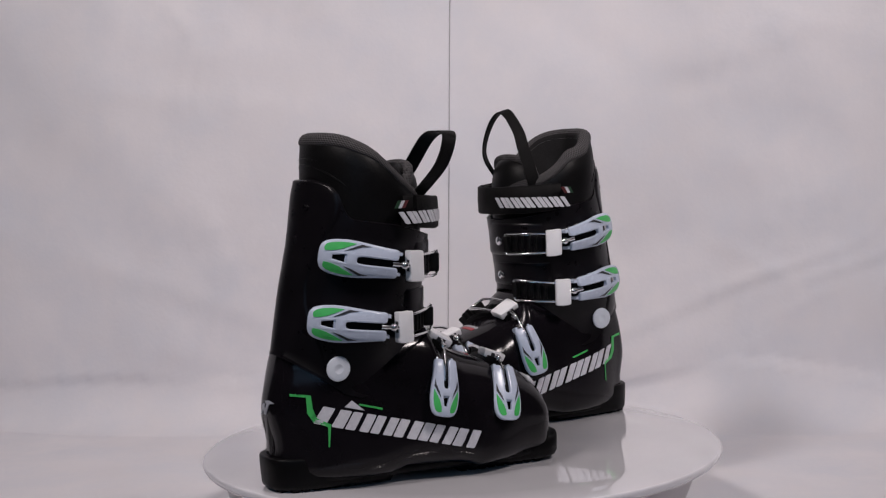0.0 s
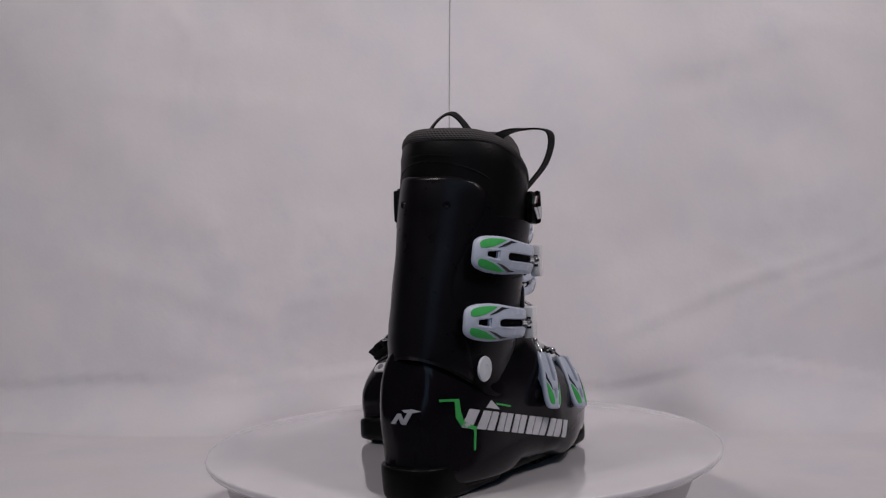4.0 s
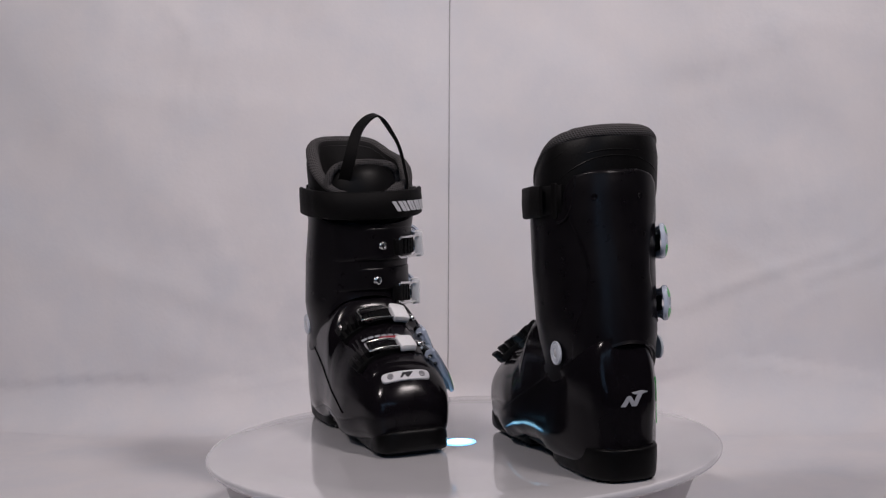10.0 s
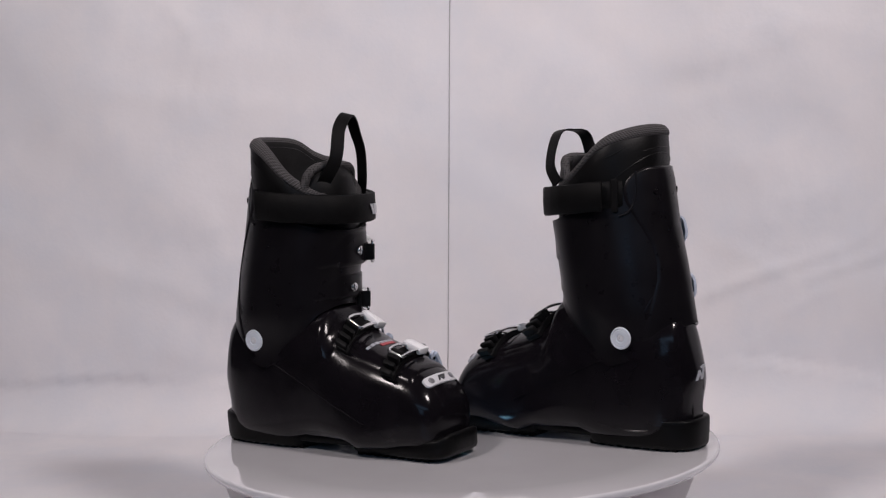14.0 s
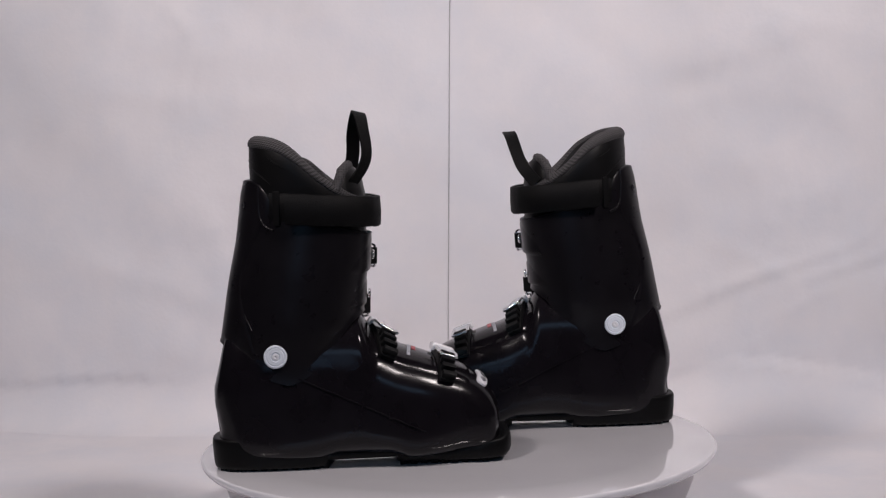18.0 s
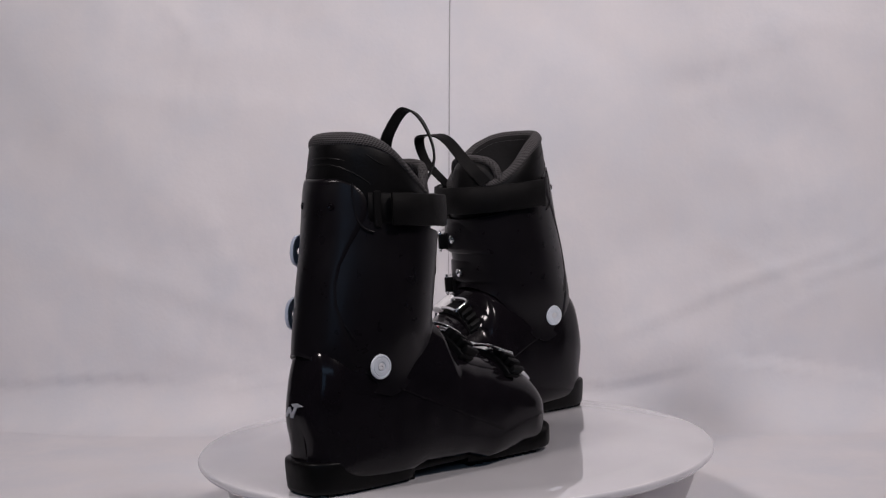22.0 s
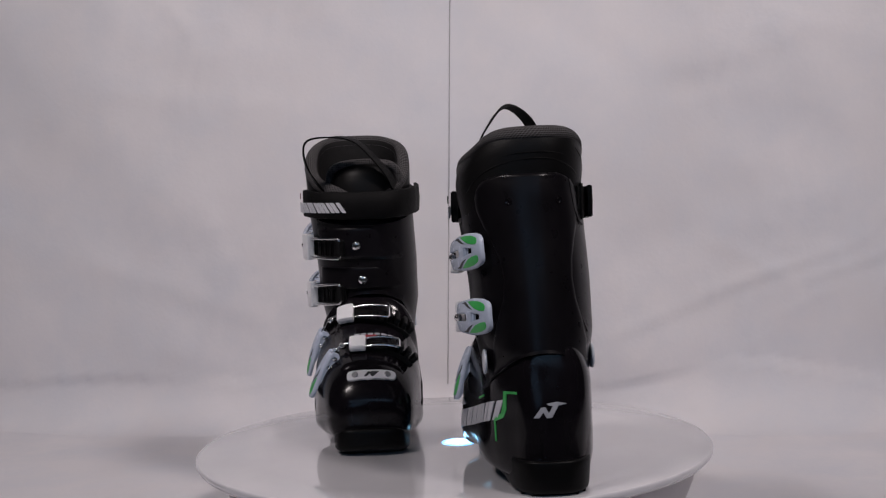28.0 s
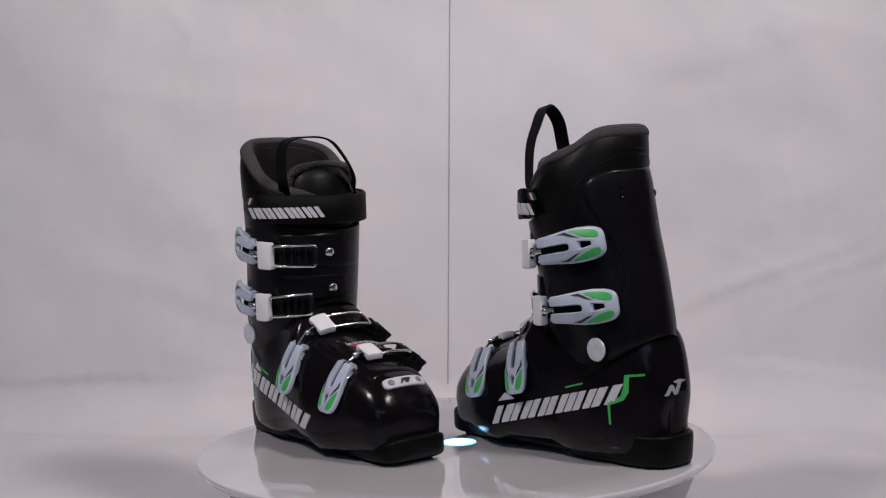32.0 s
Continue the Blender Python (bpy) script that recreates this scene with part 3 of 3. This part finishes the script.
def buckle(boot, fn, lever_u, k, reach, bow, rise, tip, block_u, frame_u, ladder_u, kw, base_label):
    """A ladder buckle: base ladder, wire frame, white block, ball link, stiff bowed lever."""
    deck = 4.4 if rise else 5.6
    ladder = box(bmesh.new(), (ladder_u, -8.2 * kw, 0.2), (block_u + 8, 8.2 * kw, deck), 1.0)
    root = part("buckle", bend(refine(ladder, 7), fn), BLACKPOLY, boot, base_label)
    u = ladder_u + 1
    while u < (block_u - 11 if rise else frame_u + 12):
        high = 12.5 if u < frame_u + 3 else deck + 0.6
        part("ladder_tooth", bend(refine(box(bmesh.new(), (u, -7.4 * kw, deck - 0.4), (u + 3.4, 7.4 * kw, high), 1.0), 5), fn), BLACKPOLY, root)
        u += 6.4
    u0, u1 = frame_u, block_u - 3
    hook = 10.4 if rise else 12.0
    wire = [(a, b * kw, c) for a, b, c in ((u1, -8.6, 6.5 + rise), (u0 + 2.2, -9.6, hook - 0.4), (u0 + 0.5, -8.8, hook), (u0, -7, hook), (u0, 7, hook), (u0 + 0.5, 8.8, hook), (u0 + 2.2, 9.6, hook - 0.4), (u1, 8.6, 6.5 + rise))]
    dense = []
    for a, b in zip(wire, wire[1:]):
        m = 8 if abs(a[0] - b[0]) > 8 else 3
        dense += [tuple(p + (q - p) * j / m for p, q in zip(a, b)) for j in range(m)]
    part("wire_frame", tube([fn(*q) for q in dense + [wire[-1]]], 1.2 if rise else 1.4), CHROME, root, "bent chrome wire frame")
    blk = box(bmesh.new(), (block_u - (5.5 if rise else 7.5), -12.2 * kw, 3.4 + 0.65 * rise), (block_u + 7, 12.2 * kw, 9.8 + 1.1 * rise), 1.8)
    block = part("catch_block", bend(refine(blk, 6), fn), WHITE, root, "white plastic catch block")
    part("block_slot", bend(box(bmesh.new(), (block_u + 6.6, -4.5 * kw, 5.0 + rise), (block_u + 7.15, 4.5 * kw, 8.4 + rise)), fn), DARKPRINT, block, "dark slot in the block")
    L = 66 * k
    start, end = Vector(fn(lever_u, 0, 7 + rise)), Vector(fn(lever_u + reach, 0, tip))
    along = (end - start).normalized()
    mid_u = lever_u + reach / 2
    out_way = Vector(fn(mid_u, 0, 8)) - Vector(fn(mid_u, 0, 7))
    side_way = Vector(fn(mid_u, 1, 7)) - Vector(fn(mid_u, -1, 7))
    side_way = (side_way - along * side_way.dot(along)).normalized()
    out_way = (out_way - along * out_way.dot(along) - side_way * out_way.dot(side_way)).normalized()
    grow = (end - start).length / L

    def lift(u, v, w):
        f = u / L
        return start + along * u * grow + side_way * v + out_way * (w + bow * 4 * f * (1 - f) - 0.016 * v * v / k)
    part("link", tube([fn(block_u + 5, 0, 7.5 + rise), fn((block_u + lever_u) / 2, 0, 8 + rise), *((lift(4 * k, 0, -1),) if rise else (lift(6 * k, 0, -1.5), lift(24 * k, 0, -3.2)))], 1.8 if rise else 1.3), CHROME, root, "chrome threaded link")
    ball = bmesh.new()
    bmesh.ops.create_uvsphere(ball, u_segments=14, v_segments=10, radius=3.3)
    c = Vector(fn(block_u + 7, 0, 8 + rise)) * 0.65 + lift(0, 0, 0) * 0.35
    for v in ball.verts:
        v.co += c
    part("link_ball", ball, CHROME, root, "round chrome ball of the link")
    wide = ((0, 10.4), (8, 10.9), (20, 12.0), (34, 13.5), (44, 13.9), (55, 13.0), (61.5, 11.2), (64.8, 8.6), (66, 4.6))
    out = [(x * k, -y * k) for x, y in wide] + [(x * k, y * k) for x, y in wide[::-1]]
    out += [(x * k, y * k) for x, y in ((0, 4.0), (31, 4.1), (35, 3.2), (36, 0), (35, -3.2), (31, -4.1), (0, -4.0))]
    out = rounded(out, 1.6 * k, 2)
    hole = rounded([(42.5 * k, -4.6 * k), (56.5 * k, -2.6 * k), (56.5 * k, 2.6 * k), (42.5 * k, 4.6 * k)], 1.2 * k, 3)
    lever = part("lever", bend(refine(plate([out, hole[::-1]], 4.0, 1.1), 7), lift), LEVER, root, "white buckle lever with green inlays and two slots", smooth=40)
    for s in (-1, 1):
        pr = [(x * k, s * y * k) for x, y in ((36, 12.7), (45, 13.0), (54.5, 12.1), (60.5, 10.3), (63, 7.8), (62.5, 4.4), (57, 4.8), (50, 6.6), (43, 9.6))]
        part("green_inlay", bend(refine(plate([rounded(pr, 1.2 * k, 2)], 0.7), 5), lambda u, v, w: lift(u, v, w + 2.05)), GREEN, lever, "bright green inlay")
        pr = [(x * k, s * y * k) for x, y in ((24, 11.6), (32, 12.5), (38, 9.8), (46, 6.0), (39, 7.6), (31, 10.6))]
        part("black_stripe", bend(refine(plate([pr], 0.7), 5), lambda u, v, w: lift(u, v, w + 2.03)), DARKPRINT, lever, "thin black stripe")
        rings = []
        for x, deep in ((-4, 6.5), (0, 10), (8, 12), (18, 11), (26, 7.5), (32, 5.5), (42, 3.0), (50, 1.6)):
            y = lerp(wide, max(0, x)) - 1.0
            rings.append([lift(x * k, s * (y - d) * k, z) for d, z in ((0, -0.6), (2.4, -0.6), (2.4, -0.6 - deep * k), (0, -0.6 - deep * k))])
        part("side_flange", loft(rings), LEVER, lever, smooth=35)
        for x, z in ((4, -6.0), (17, -6.0)):
            pin = lathe([(0.2, 0), (2.6, 0), (2.5, 0.9), (1.4, 1.3), (0.3, 1.3)], 14)
            y = lerp(wide, x) - 1.0
            bend(pin, lambda a, b, h: lift(x * k + a, s * (y * k + h - 0.3), z * k + b))
            part("pin_head", pin, CHROME, lever)
    part("slot_ridge", bend(box(bmesh.new(), (41.5 * k, -3.6 * k, -2.0), (45 * k, 3.6 * k, 0.6), 0.5), lift), LEVER, lever)
    seat = box(bmesh.new(), (lever_u - 4, -6.5 * k, 0.2), (lever_u + reach * 0.55, 6.5 * k, 3.2 + 0.6 * rise), 1.0)
    part("lever_base", bend(refine(seat, 7), fn), BLACKPOLY, root, "dark lever base riveted to the shell")
    return root


def letters(flip):
    """Seven leaning bars standing for a wordmark: (start, width) along a unit line."""
    wide = [0.165, 0.14, 0.135, 0.145, 0.06, 0.135, 0.15]
    if flip:
        wide = wide[::-1]
    out, at = [], 0.0
    for w in wide:
        out.append((at, w))
        at += w + 0.012
    return [(a / at, w / at) for a, w in out]


def bars(place, length, height, lean, parent, drop=0.0):
    """Leaning bars, each a thin plate of its own, through place(u, v, w)."""
    k = lean * SIDE[0]
    for a, w in letters(SIDE[0] < 0):
        for f0, f1 in (((0, 0.40), (0.60, 1.0)) if w > 0.09 else ((0, 1.0),)):
            x0, x1 = (a + w * f0) * length, (a + w * f1) * length
            quad = [(x0 - k / 2, 0), (x1 - k / 2, 0), (x1 + k / 2, height), (x0 + k / 2, height)]
            bm = refine(plate([rounded(quad, 0.9, 2)], 0.7), 4)
            part("wordmark_bar", bend(bm, lambda u, v, w: place(u, v + drop * u, w)), PRINT, parent, "white leaning bar of a wordmark")


def flat(points, place, r=0.3, thick=0.7):
    return bend(refine(plate([rounded(points, r, 2)], thick), 4), place)


def ski_boot(side, label, loop, skew):
    SIDE[0] = side
    boot = new("ski_boot")
    tagged(boot, label, "ski boot", group="pair of ski boots")
    bm = shell_mesh()
    bmesh.ops.recalc_face_normals(bm, faces=bm.faces)
    tree = BVHTree.FromBMesh(bm)
    shell = part("lower_shell", bm, SHELL, boot, "glossy black plastic lower shell")

    def lateral(x, z, w):
        hit = tree.ray_cast(Vector((x, -200, z)), Vector((0, 1, 0)))
        return (x, hit[0].y - 0.5 - w, z) if hit[0] else (x, 0, z)

    def behind(y, z, w):
        hit = tree.ray_cast(Vector((-200, y, z)), Vector((1, 0, 0)))
        return (hit[0].x - 0.25 - w, y, z) if hit[0] else (-50, y, z)

    def above(x, y, w):
        hit = tree.ray_cast(Vector((x, y, 300)), Vector((0, 0, -1)))
        return (x, y, hit[0].z + 0.25 + w) if hit[0] else (x, y, 60)

    crease = []
    for k in range(25):
        x = 24 + 108 * k / 24
        hit = tree.ray_cast(Vector((x, 200, 82 - 0.46 * (x - 24))), Vector((0, -1, 0)))
        if hit[0]:
            crease.append(hit[0] + Vector((0, 0.25, 0)))
    part("shell_crease", tube(crease, 0.9, 6), SHELL, shell)
    # overlapping flap over the instep
    xs = [84, 86, 90, 96, 104, 114, 124, 134, 144, 154, 162, 168, 172, 173.5]
    an = [radians(a) for a in np.linspace(38, 128, 25)]
    rings = []
    for j, x in enumerate(xs):
        rings.append([shell_at(x, a, (-0.6 + 1.9 * min(1.0, i / 3, (24 - i) / 3) ** 0.7) if j < 13 else -0.8) for i, a in enumerate(an)])
    part("instep_flap", loft(rings, False, False, closed=False), SHELL, boot, "overlapping black instep flap")
    part("cuff", cuff_mesh(), CUFF, boot, "black plastic cuff")
    part("back_spine", spine_mesh(), CUFF, boot, "raised black panel down the back of the cuff")
    for z0, z1, lab in ((169, 203, "upper"), (139, 163, "lower")):
        zc = (z0 + z1) / 2
        hh = (z1 - z0) / 2
        fn0 = wrap_cuff(zc, 0, 0)
        rings = []
        for j in range(15):
            f = -1 + 2 * j / 14
            end = 4.0 * max(0.0, abs(f) - 0.5) ** 2
            us = np.linspace(-54, 60 - end * 4, 44)
            rings.append([fn0(u, f * hh, -1.2 + 4.0 * min(1, (1 - abs(f)) * 6.0) ** 0.5 * max(0.0, min(1, (60.5 - u) / 4)) ** 0.5 * min(1, max(0, u + 54) / 75) ** 1.3) for u in us])
        part("cuff_flap", loft(rings, False, False, closed=False), CUFF, boot, "overlapping front flap of the cuff")
        part("strap_screw", bend(lathe([(0.2, 0), (4.3, 0), (4.3, 1.2), (3.6, 2.1), (1.6, 2.4), (1.3, 1.6), (0.2, 1.6)], 18), lambda x, y, z: fn0(x + (11 if z0 > 150 else 6), y + (-2.5 if z0 > 150 else -1.5), z + 3.0)), CHROME, boot, "chrome screw")
    heel = part("heel_sole", heel_mesh(), SOLE, boot, "black ribbed heel block of the sole")
    toe = part("toe_sole", toe_mesh(), SOLE, boot, "black toe block of the sole")
    for k in range(11):
        x = -46 + 9 * k
        w = 26 - (7 if k == 0 else 0)
        part("sole_lug", box(bmesh.new(), (x - 2.9, 4 - w, 0), (x + 2.9, 4 + w, 5), 0.7), SOLE, heel)
    for k in range(9):
        x = 112 + 9 * k
        part("sole_lug", box(bmesh.new(), (x - 2.9, -28, 0), (x + 2.9, 28, 5), 0.7), SOLE, toe)
    rings = []
    for x in (-46, -44, -38, -20, 10, 40, 52, 70, 100, 112, 140, 165, 182, 190, 194):
        h, m = lerp(HALF, x), lerp(MID, x)
        h = min(h - 7, 34.0)
        rings.append([(x, m + h * spow(math.cos(i * math.tau / 24), 0.45), 11.5 + 5.5 * spow(math.sin(i * math.tau / 24), 0.45)) for i in range(24)])
    part("midsole", loft(rings), SOLE, boot, "black base between shell and sole blocks")
    liner = part("liner", liner_mesh([(-1.5, -200), (0, -70), (0, -50), (0, -35), (0.1, -22), (-0.4, -10), (-1.6, -8)]), PAD, boot, "black padded inner liner, open at the top")
    part("collar", liner_mesh([(-2.0, -10.6), (-0.5, -9.9), (0.5, -8.2), (0.5, -6), (-0.5, -3.6), (-2.4, -1.4), (-5.0, -0.2), (-7.4, 0.2), (-9, -0.3), (-10.6, -1.6), (-11.6, -3.8), (-12.0, -6.4), (-12.1, -8.8), (-12.9, -9.6)], net=True), NET, liner, "dark grey net fabric collar of the liner")
    part("lining", liner_mesh([(-9.4, -1.6), (-11.2, -3.4), (-12.3, -5.6), (-12.7, -8), (-12.9, -25), (-13, -50), (-14, -90)], True), LINING, liner, "dark grey inner lining")
    for a0, a1, d0, d1, sag in ((146, 214, 21, 21, 2.5), (154, 206, 26, 26, 2.5), (168, 118, 24, 40, 2.0), (128, 104, 18, 22, -2.0), (192, 242, 24, 40, 2.0)):
        part("seam", liner_seam(a0, a1, d0, d1, sag), PAD, liner)
    strap = part("power_strap", strap_mesh(-82, 126, 2.2, 12.6), WEB, boot, "wide black strap closed round the cuff")
    part("strap_overlap", strap_mesh(-72, 110, 6.2, 13.4, 3.2), WEB, strap, "padded front of the strap")
    fs = wrap_cuff(222, 0, 0)
    # plain keeper at the inner end of the strap
    a = radians(119)
    centre = cuff_at(math.cos(a), math.sin(a), 229, 1.8)
    tang = (cuff_at(math.cos(a + 0.05), math.sin(a + 0.05), 229) - cuff_at(math.cos(a - 0.05), math.sin(a - 0.05), 229)).normalized()
    face = Vector((tang.y, -tang.x, 0))
    pr = rounded([(-2.6, -14.4), (2.6, -14.4), (2.6, 14.4), (-2.6, 14.4)], 1.4, 3)
    part("strap_keeper", bend(plate([pr], 2.6, 0.6), lambda u, v, w: centre + tang * u + Vector((0, 0, v)) + face * w), WEB, strap, "black strap keeper")
    # the cuff's rounded pocket round the strap's inner end, plugs and creases of the cuff
    part("strap_pocket_edge", tube(on_cuff(((140, 250), (138, 236), (135, 223), (129, 214), (121, 210.5)), 0.5), 1.1, 8), CUFF, boot, "rounded raised edge of the strap pocket")
    for deg in (157, 203):
        way = Vector((math.cos(radians(deg)), math.sin(radians(deg)), 0))
        q = cuff_at(way.x, way.y, 232, 0.9)
        side_way = Vector((-way.y, way.x, 0))
        part("spine_plug", bend(lathe([(0.2, 0.6), (1.6, 0.6), (2.0, 1.1), (2.9, 1.1), (3.2, 0.0)], 16), lambda x, y, z: q + side_way * x + Vector((0, 0, y)) + way * z), SHELL, boot, "small glossy black plug")
    part("cuff_crease", tube(on_cuff(((137, 138), (132, 131), (128, 125)), 0.0), 0.8, 6), CUFF, boot)
    part("cuff_crease", tube(on_cuff(((-137, 138), (-132, 131), (-128, 125)), 0.0), 0.8, 6), CUFF, boot)
    bars(lambda u, v, w: fs(84 - u, v - 5.5, w + 8.0), 64, 10, -6, strap)
    for i, mat in enumerate((FLAG, PRINT, FLAGRED)):
        part("flag_stripe", flat([(90 - i * 2.9, 6.5), (87.4 - i * 2.9, 6.5), (84.4 - i * 2.9, 12.5), (87 - i * 2.9, 12.5)], lambda u, v, w: fs(u, v + 1, w + 8.0)), mat, strap, "small flag stripe")
    tongue = part("tongue", tongue_mesh(), PAD, boot, "padded black tongue")
    rim = smooth_line([(62, 33, 243), (66, 30, 256), (70, 20, 262.5), (72, -2, 264), (70, -24, 262), (66, -34, 256), (62, -37, 243)])
    part("tongue_edge", tube(rim, 4.2, 10), MESH, tongue, "grey mesh edge of the tongue")
    part("pull_loop", loop_mesh(loop, skew), WEB, boot, "black webbing pull loop")
    for s in (-1, 1):
        at = lambda x, y, z: (x + 5.0 * s, s * (43.0 + z), 102 + y)
        bm = lathe([(0.3, 0.5), (9.6, 0.5), (10.2, 1.6), (9.8, 2.6), (8.6, 3.0), *(((8.1, 2.5), (7.6, 2.5), (7.2, 2.9), (4.3, 3.0), (3.9, 2.2)) if s > 0 else ((8.0, 3.1), (4.0, 3.2), (3.4, 3.0))), (0.4, 2.2)], 40)
        rivet = part("pivot_rivet", bend(bm, at), RIVET, boot, "round white pivot rivet", smooth=18)
        if s > 0:
            part("rivet_centre", bend(lathe([(0.2, 2.0), (3.2, 2.0), (3.1, 2.6), (2.4, 2.9), (1.0, 2.9), (0.7, 2.3), (0.2, 2.3)], 24), at), PLATE, rivet, "pale grey centre of the rivet")
    buckle(boot, wrap_cuff(180.5, 0.02, 0.19), 80, 1.0, 55.5, 6.0, 4, 8.5, 64, 24, 22, 1.04, "upper black cuff buckle ladder")
    buckle(boot, wrap_cuff(138, -0.08, 0.13), 81, 1.0, 55.5, 6.0, 4, 9.5, 65, 25, 23, 1.04, "lower black cuff buckle ladder")
    buckle(boot, wrap_shell(93, -0.17, -0.6), 46, 0.85, 39.5, 2.5, 0, 9.0, 19, -19, -42, 0.80, "instep buckle ladder")
    buckle(boot, wrap_shell(148, -0.09, -0.38), 32, 0.85, 40.5, 2.5, 0, 8.0, 8, -26, -44, 0.80, "forefoot buckle ladder")
    # white plate on the toe
    pr = rounded([(-22, -4.6), (22, -4.6), (22, 4.6), (-22, 4.6)], 4, 4)
    tp = Matrix.Translation((184.0, 1, 70.2)) @ Euler((0, radians(42), 0)).to_matrix().to_4x4()
    out_way = (tp.to_3x3() @ Vector((0, 0, 1))).normalized()

    def put(u, v, w):
        hit = tree.ray_cast(tp @ Vector((-v, u, 50)), -out_way)
        low = (tp.inverted() @ hit[0]).z if hit[0] else 0
        return tp @ Vector((-v, u, max(low, -0.02 * u * u) + w + 0.9))
    plate_ob = part("toe_plate", bend(refine(plate([pr], 2.6, 0.6), 7), put), PLATE, boot, "white plate on the toe")
    for s in (-1, 1):
        part("plate_screw", bend(lathe([(0.2, 0), (3.0, 0), (3.0, 0.7), (2.4, 1.1), (0.8, 0.7)], 14), lambda x, y, z: put(x + 15 * s, y, z + 1.2)), SCREW, plate_ob)
    sg = side
    part("plate_mark", flat([(-6.5 * sg, -2.6), (-4.5 * sg, -2.6), (-1.5 * sg, 0.6), (0.2 * sg, -2.6), (2 * sg, -2.6), (6 * sg, 1.6), (7 * sg, 2.6), (-0.5 * sg, 2.8), (0.2 * sg, 1.2), (-1.2 * sg, 2.6), (-3.0 * sg, 2.6)], lambda u, v, w: put(u, v, w + 1.6), 0.2), DARKPRINT, plate_ob, "dark mark")
    # printed marks
    bars(lambda u, v, w: lateral(-20 + u, 57.0 + v, w), 134, 15.5, 8, shell, -0.243)
    peak = [(0, 70), (16, 66), (6, 75)] if side > 0 else [(88, 50.5), (108, 46), (99, 55)]
    part("wordmark_peak", flat(peak, lateral), PRINT, shell, "white peak over the wordmark")
    for pr in ([(-40, 80.2), (-28, 79), (-28, 81), (-40, 82.2)], [(-28, 66), (-24, 62), (-22, 64), (-24, 70), (-25, 80.6), (-28.5, 81)], [(-28, 66), (-24, 59), (-12, 54), (-11, 56.5), (-21, 62), (-24.5, 68)],
               [(-13, 57), (-11, 57), (-12.4, 38), (-13.4, 38)], [(12, 70.5), (31, 65.3), (31, 66.8), (12, 72)]):
        part("green_line", flat(pr, lateral), GREEN, shell, "thin green line")
    yy = lambda y: 1 + side * y
    yz = lambda y, z: (yy(0.86 * y), 68 + 0.86 * (z - 68))
    for pr in ([(15, 62), (10, 62), (3.5, 71), (8, 71.5)], [(8, 71.5), (4, 72), (-1.5, 62), (3.5, 62)], [(3.5, 62), (-1.5, 62), (-8, 73), (-3.5, 74)], [(-16, 74.5), (-7, 76.5), (3, 75), (0, 73), (-8, 73)]):
        part("heel_mark", flat([yz(y, z) for y, z in pr], behind), DIMPRINT, shell, "white slanted mark on the heel")
    for i in range(6):
        part("flap_print", flat([(118 + i * 0.2, 22 - i * 6.5), (121 + i * 0.2, 22 - i * 6.5), (121 + i * 0.2, 17 - i * 6.5), (118 + i * 0.2, 17 - i * 6.5)], lambda x, y, w: above(x, y, w + 1.3)), DIMPRINT, boot, "row of small white bars")
    part("flap_stripe", flat([(122.5, 6), (126, 6), (126, -14), (122.5, -14)], lambda x, y, w: above(x, y, w + 1.3)), RED, boot, "red bar on the instep")
    return boot


RIGHT = ski_boot(1, "black ski boot, white and green buckles, leaning pull loop", [(76, 28, 240), (89, 18, 258), (96.5, -8, 285), (98, -34, 290), (94, -57, 285.5), (85.5, -57, 262), (67, -42, 235)], (-30, -10))
LEFT = ski_boot(-1, "black ski boot, white and green buckles, upright pull loop", [(70, 21, 240), (88, 18, 268), (86, 7.4, 297.4), (82, -12.6, 310.2), (77, -29.5, 292), (76, -38, 274), (71, -45, 246), (68, -45, 233)], (-55, -15))
PLACE_R, TURN_R = (-0.1095, -0.1411), 25.44
PLACE_L, TURN_L = (0.1212, 0.1253), -152.70
DISC_OB = turntable()


# ---- what moves ----
def motions():
    times = [k * 0.5 for k in range(65)]
    for ob, at, yaw in ((RIGHT, PLACE_R, TURN_R), (LEFT, PLACE_L, TURN_L), (DISC_OB, (0, 0), 0)):
        walk(ob, [(t, pose(0, 0, 0, rz=turn(t)) @ pose(at[0], at[1], 0, rz=yaw)) for t in times])


motions()
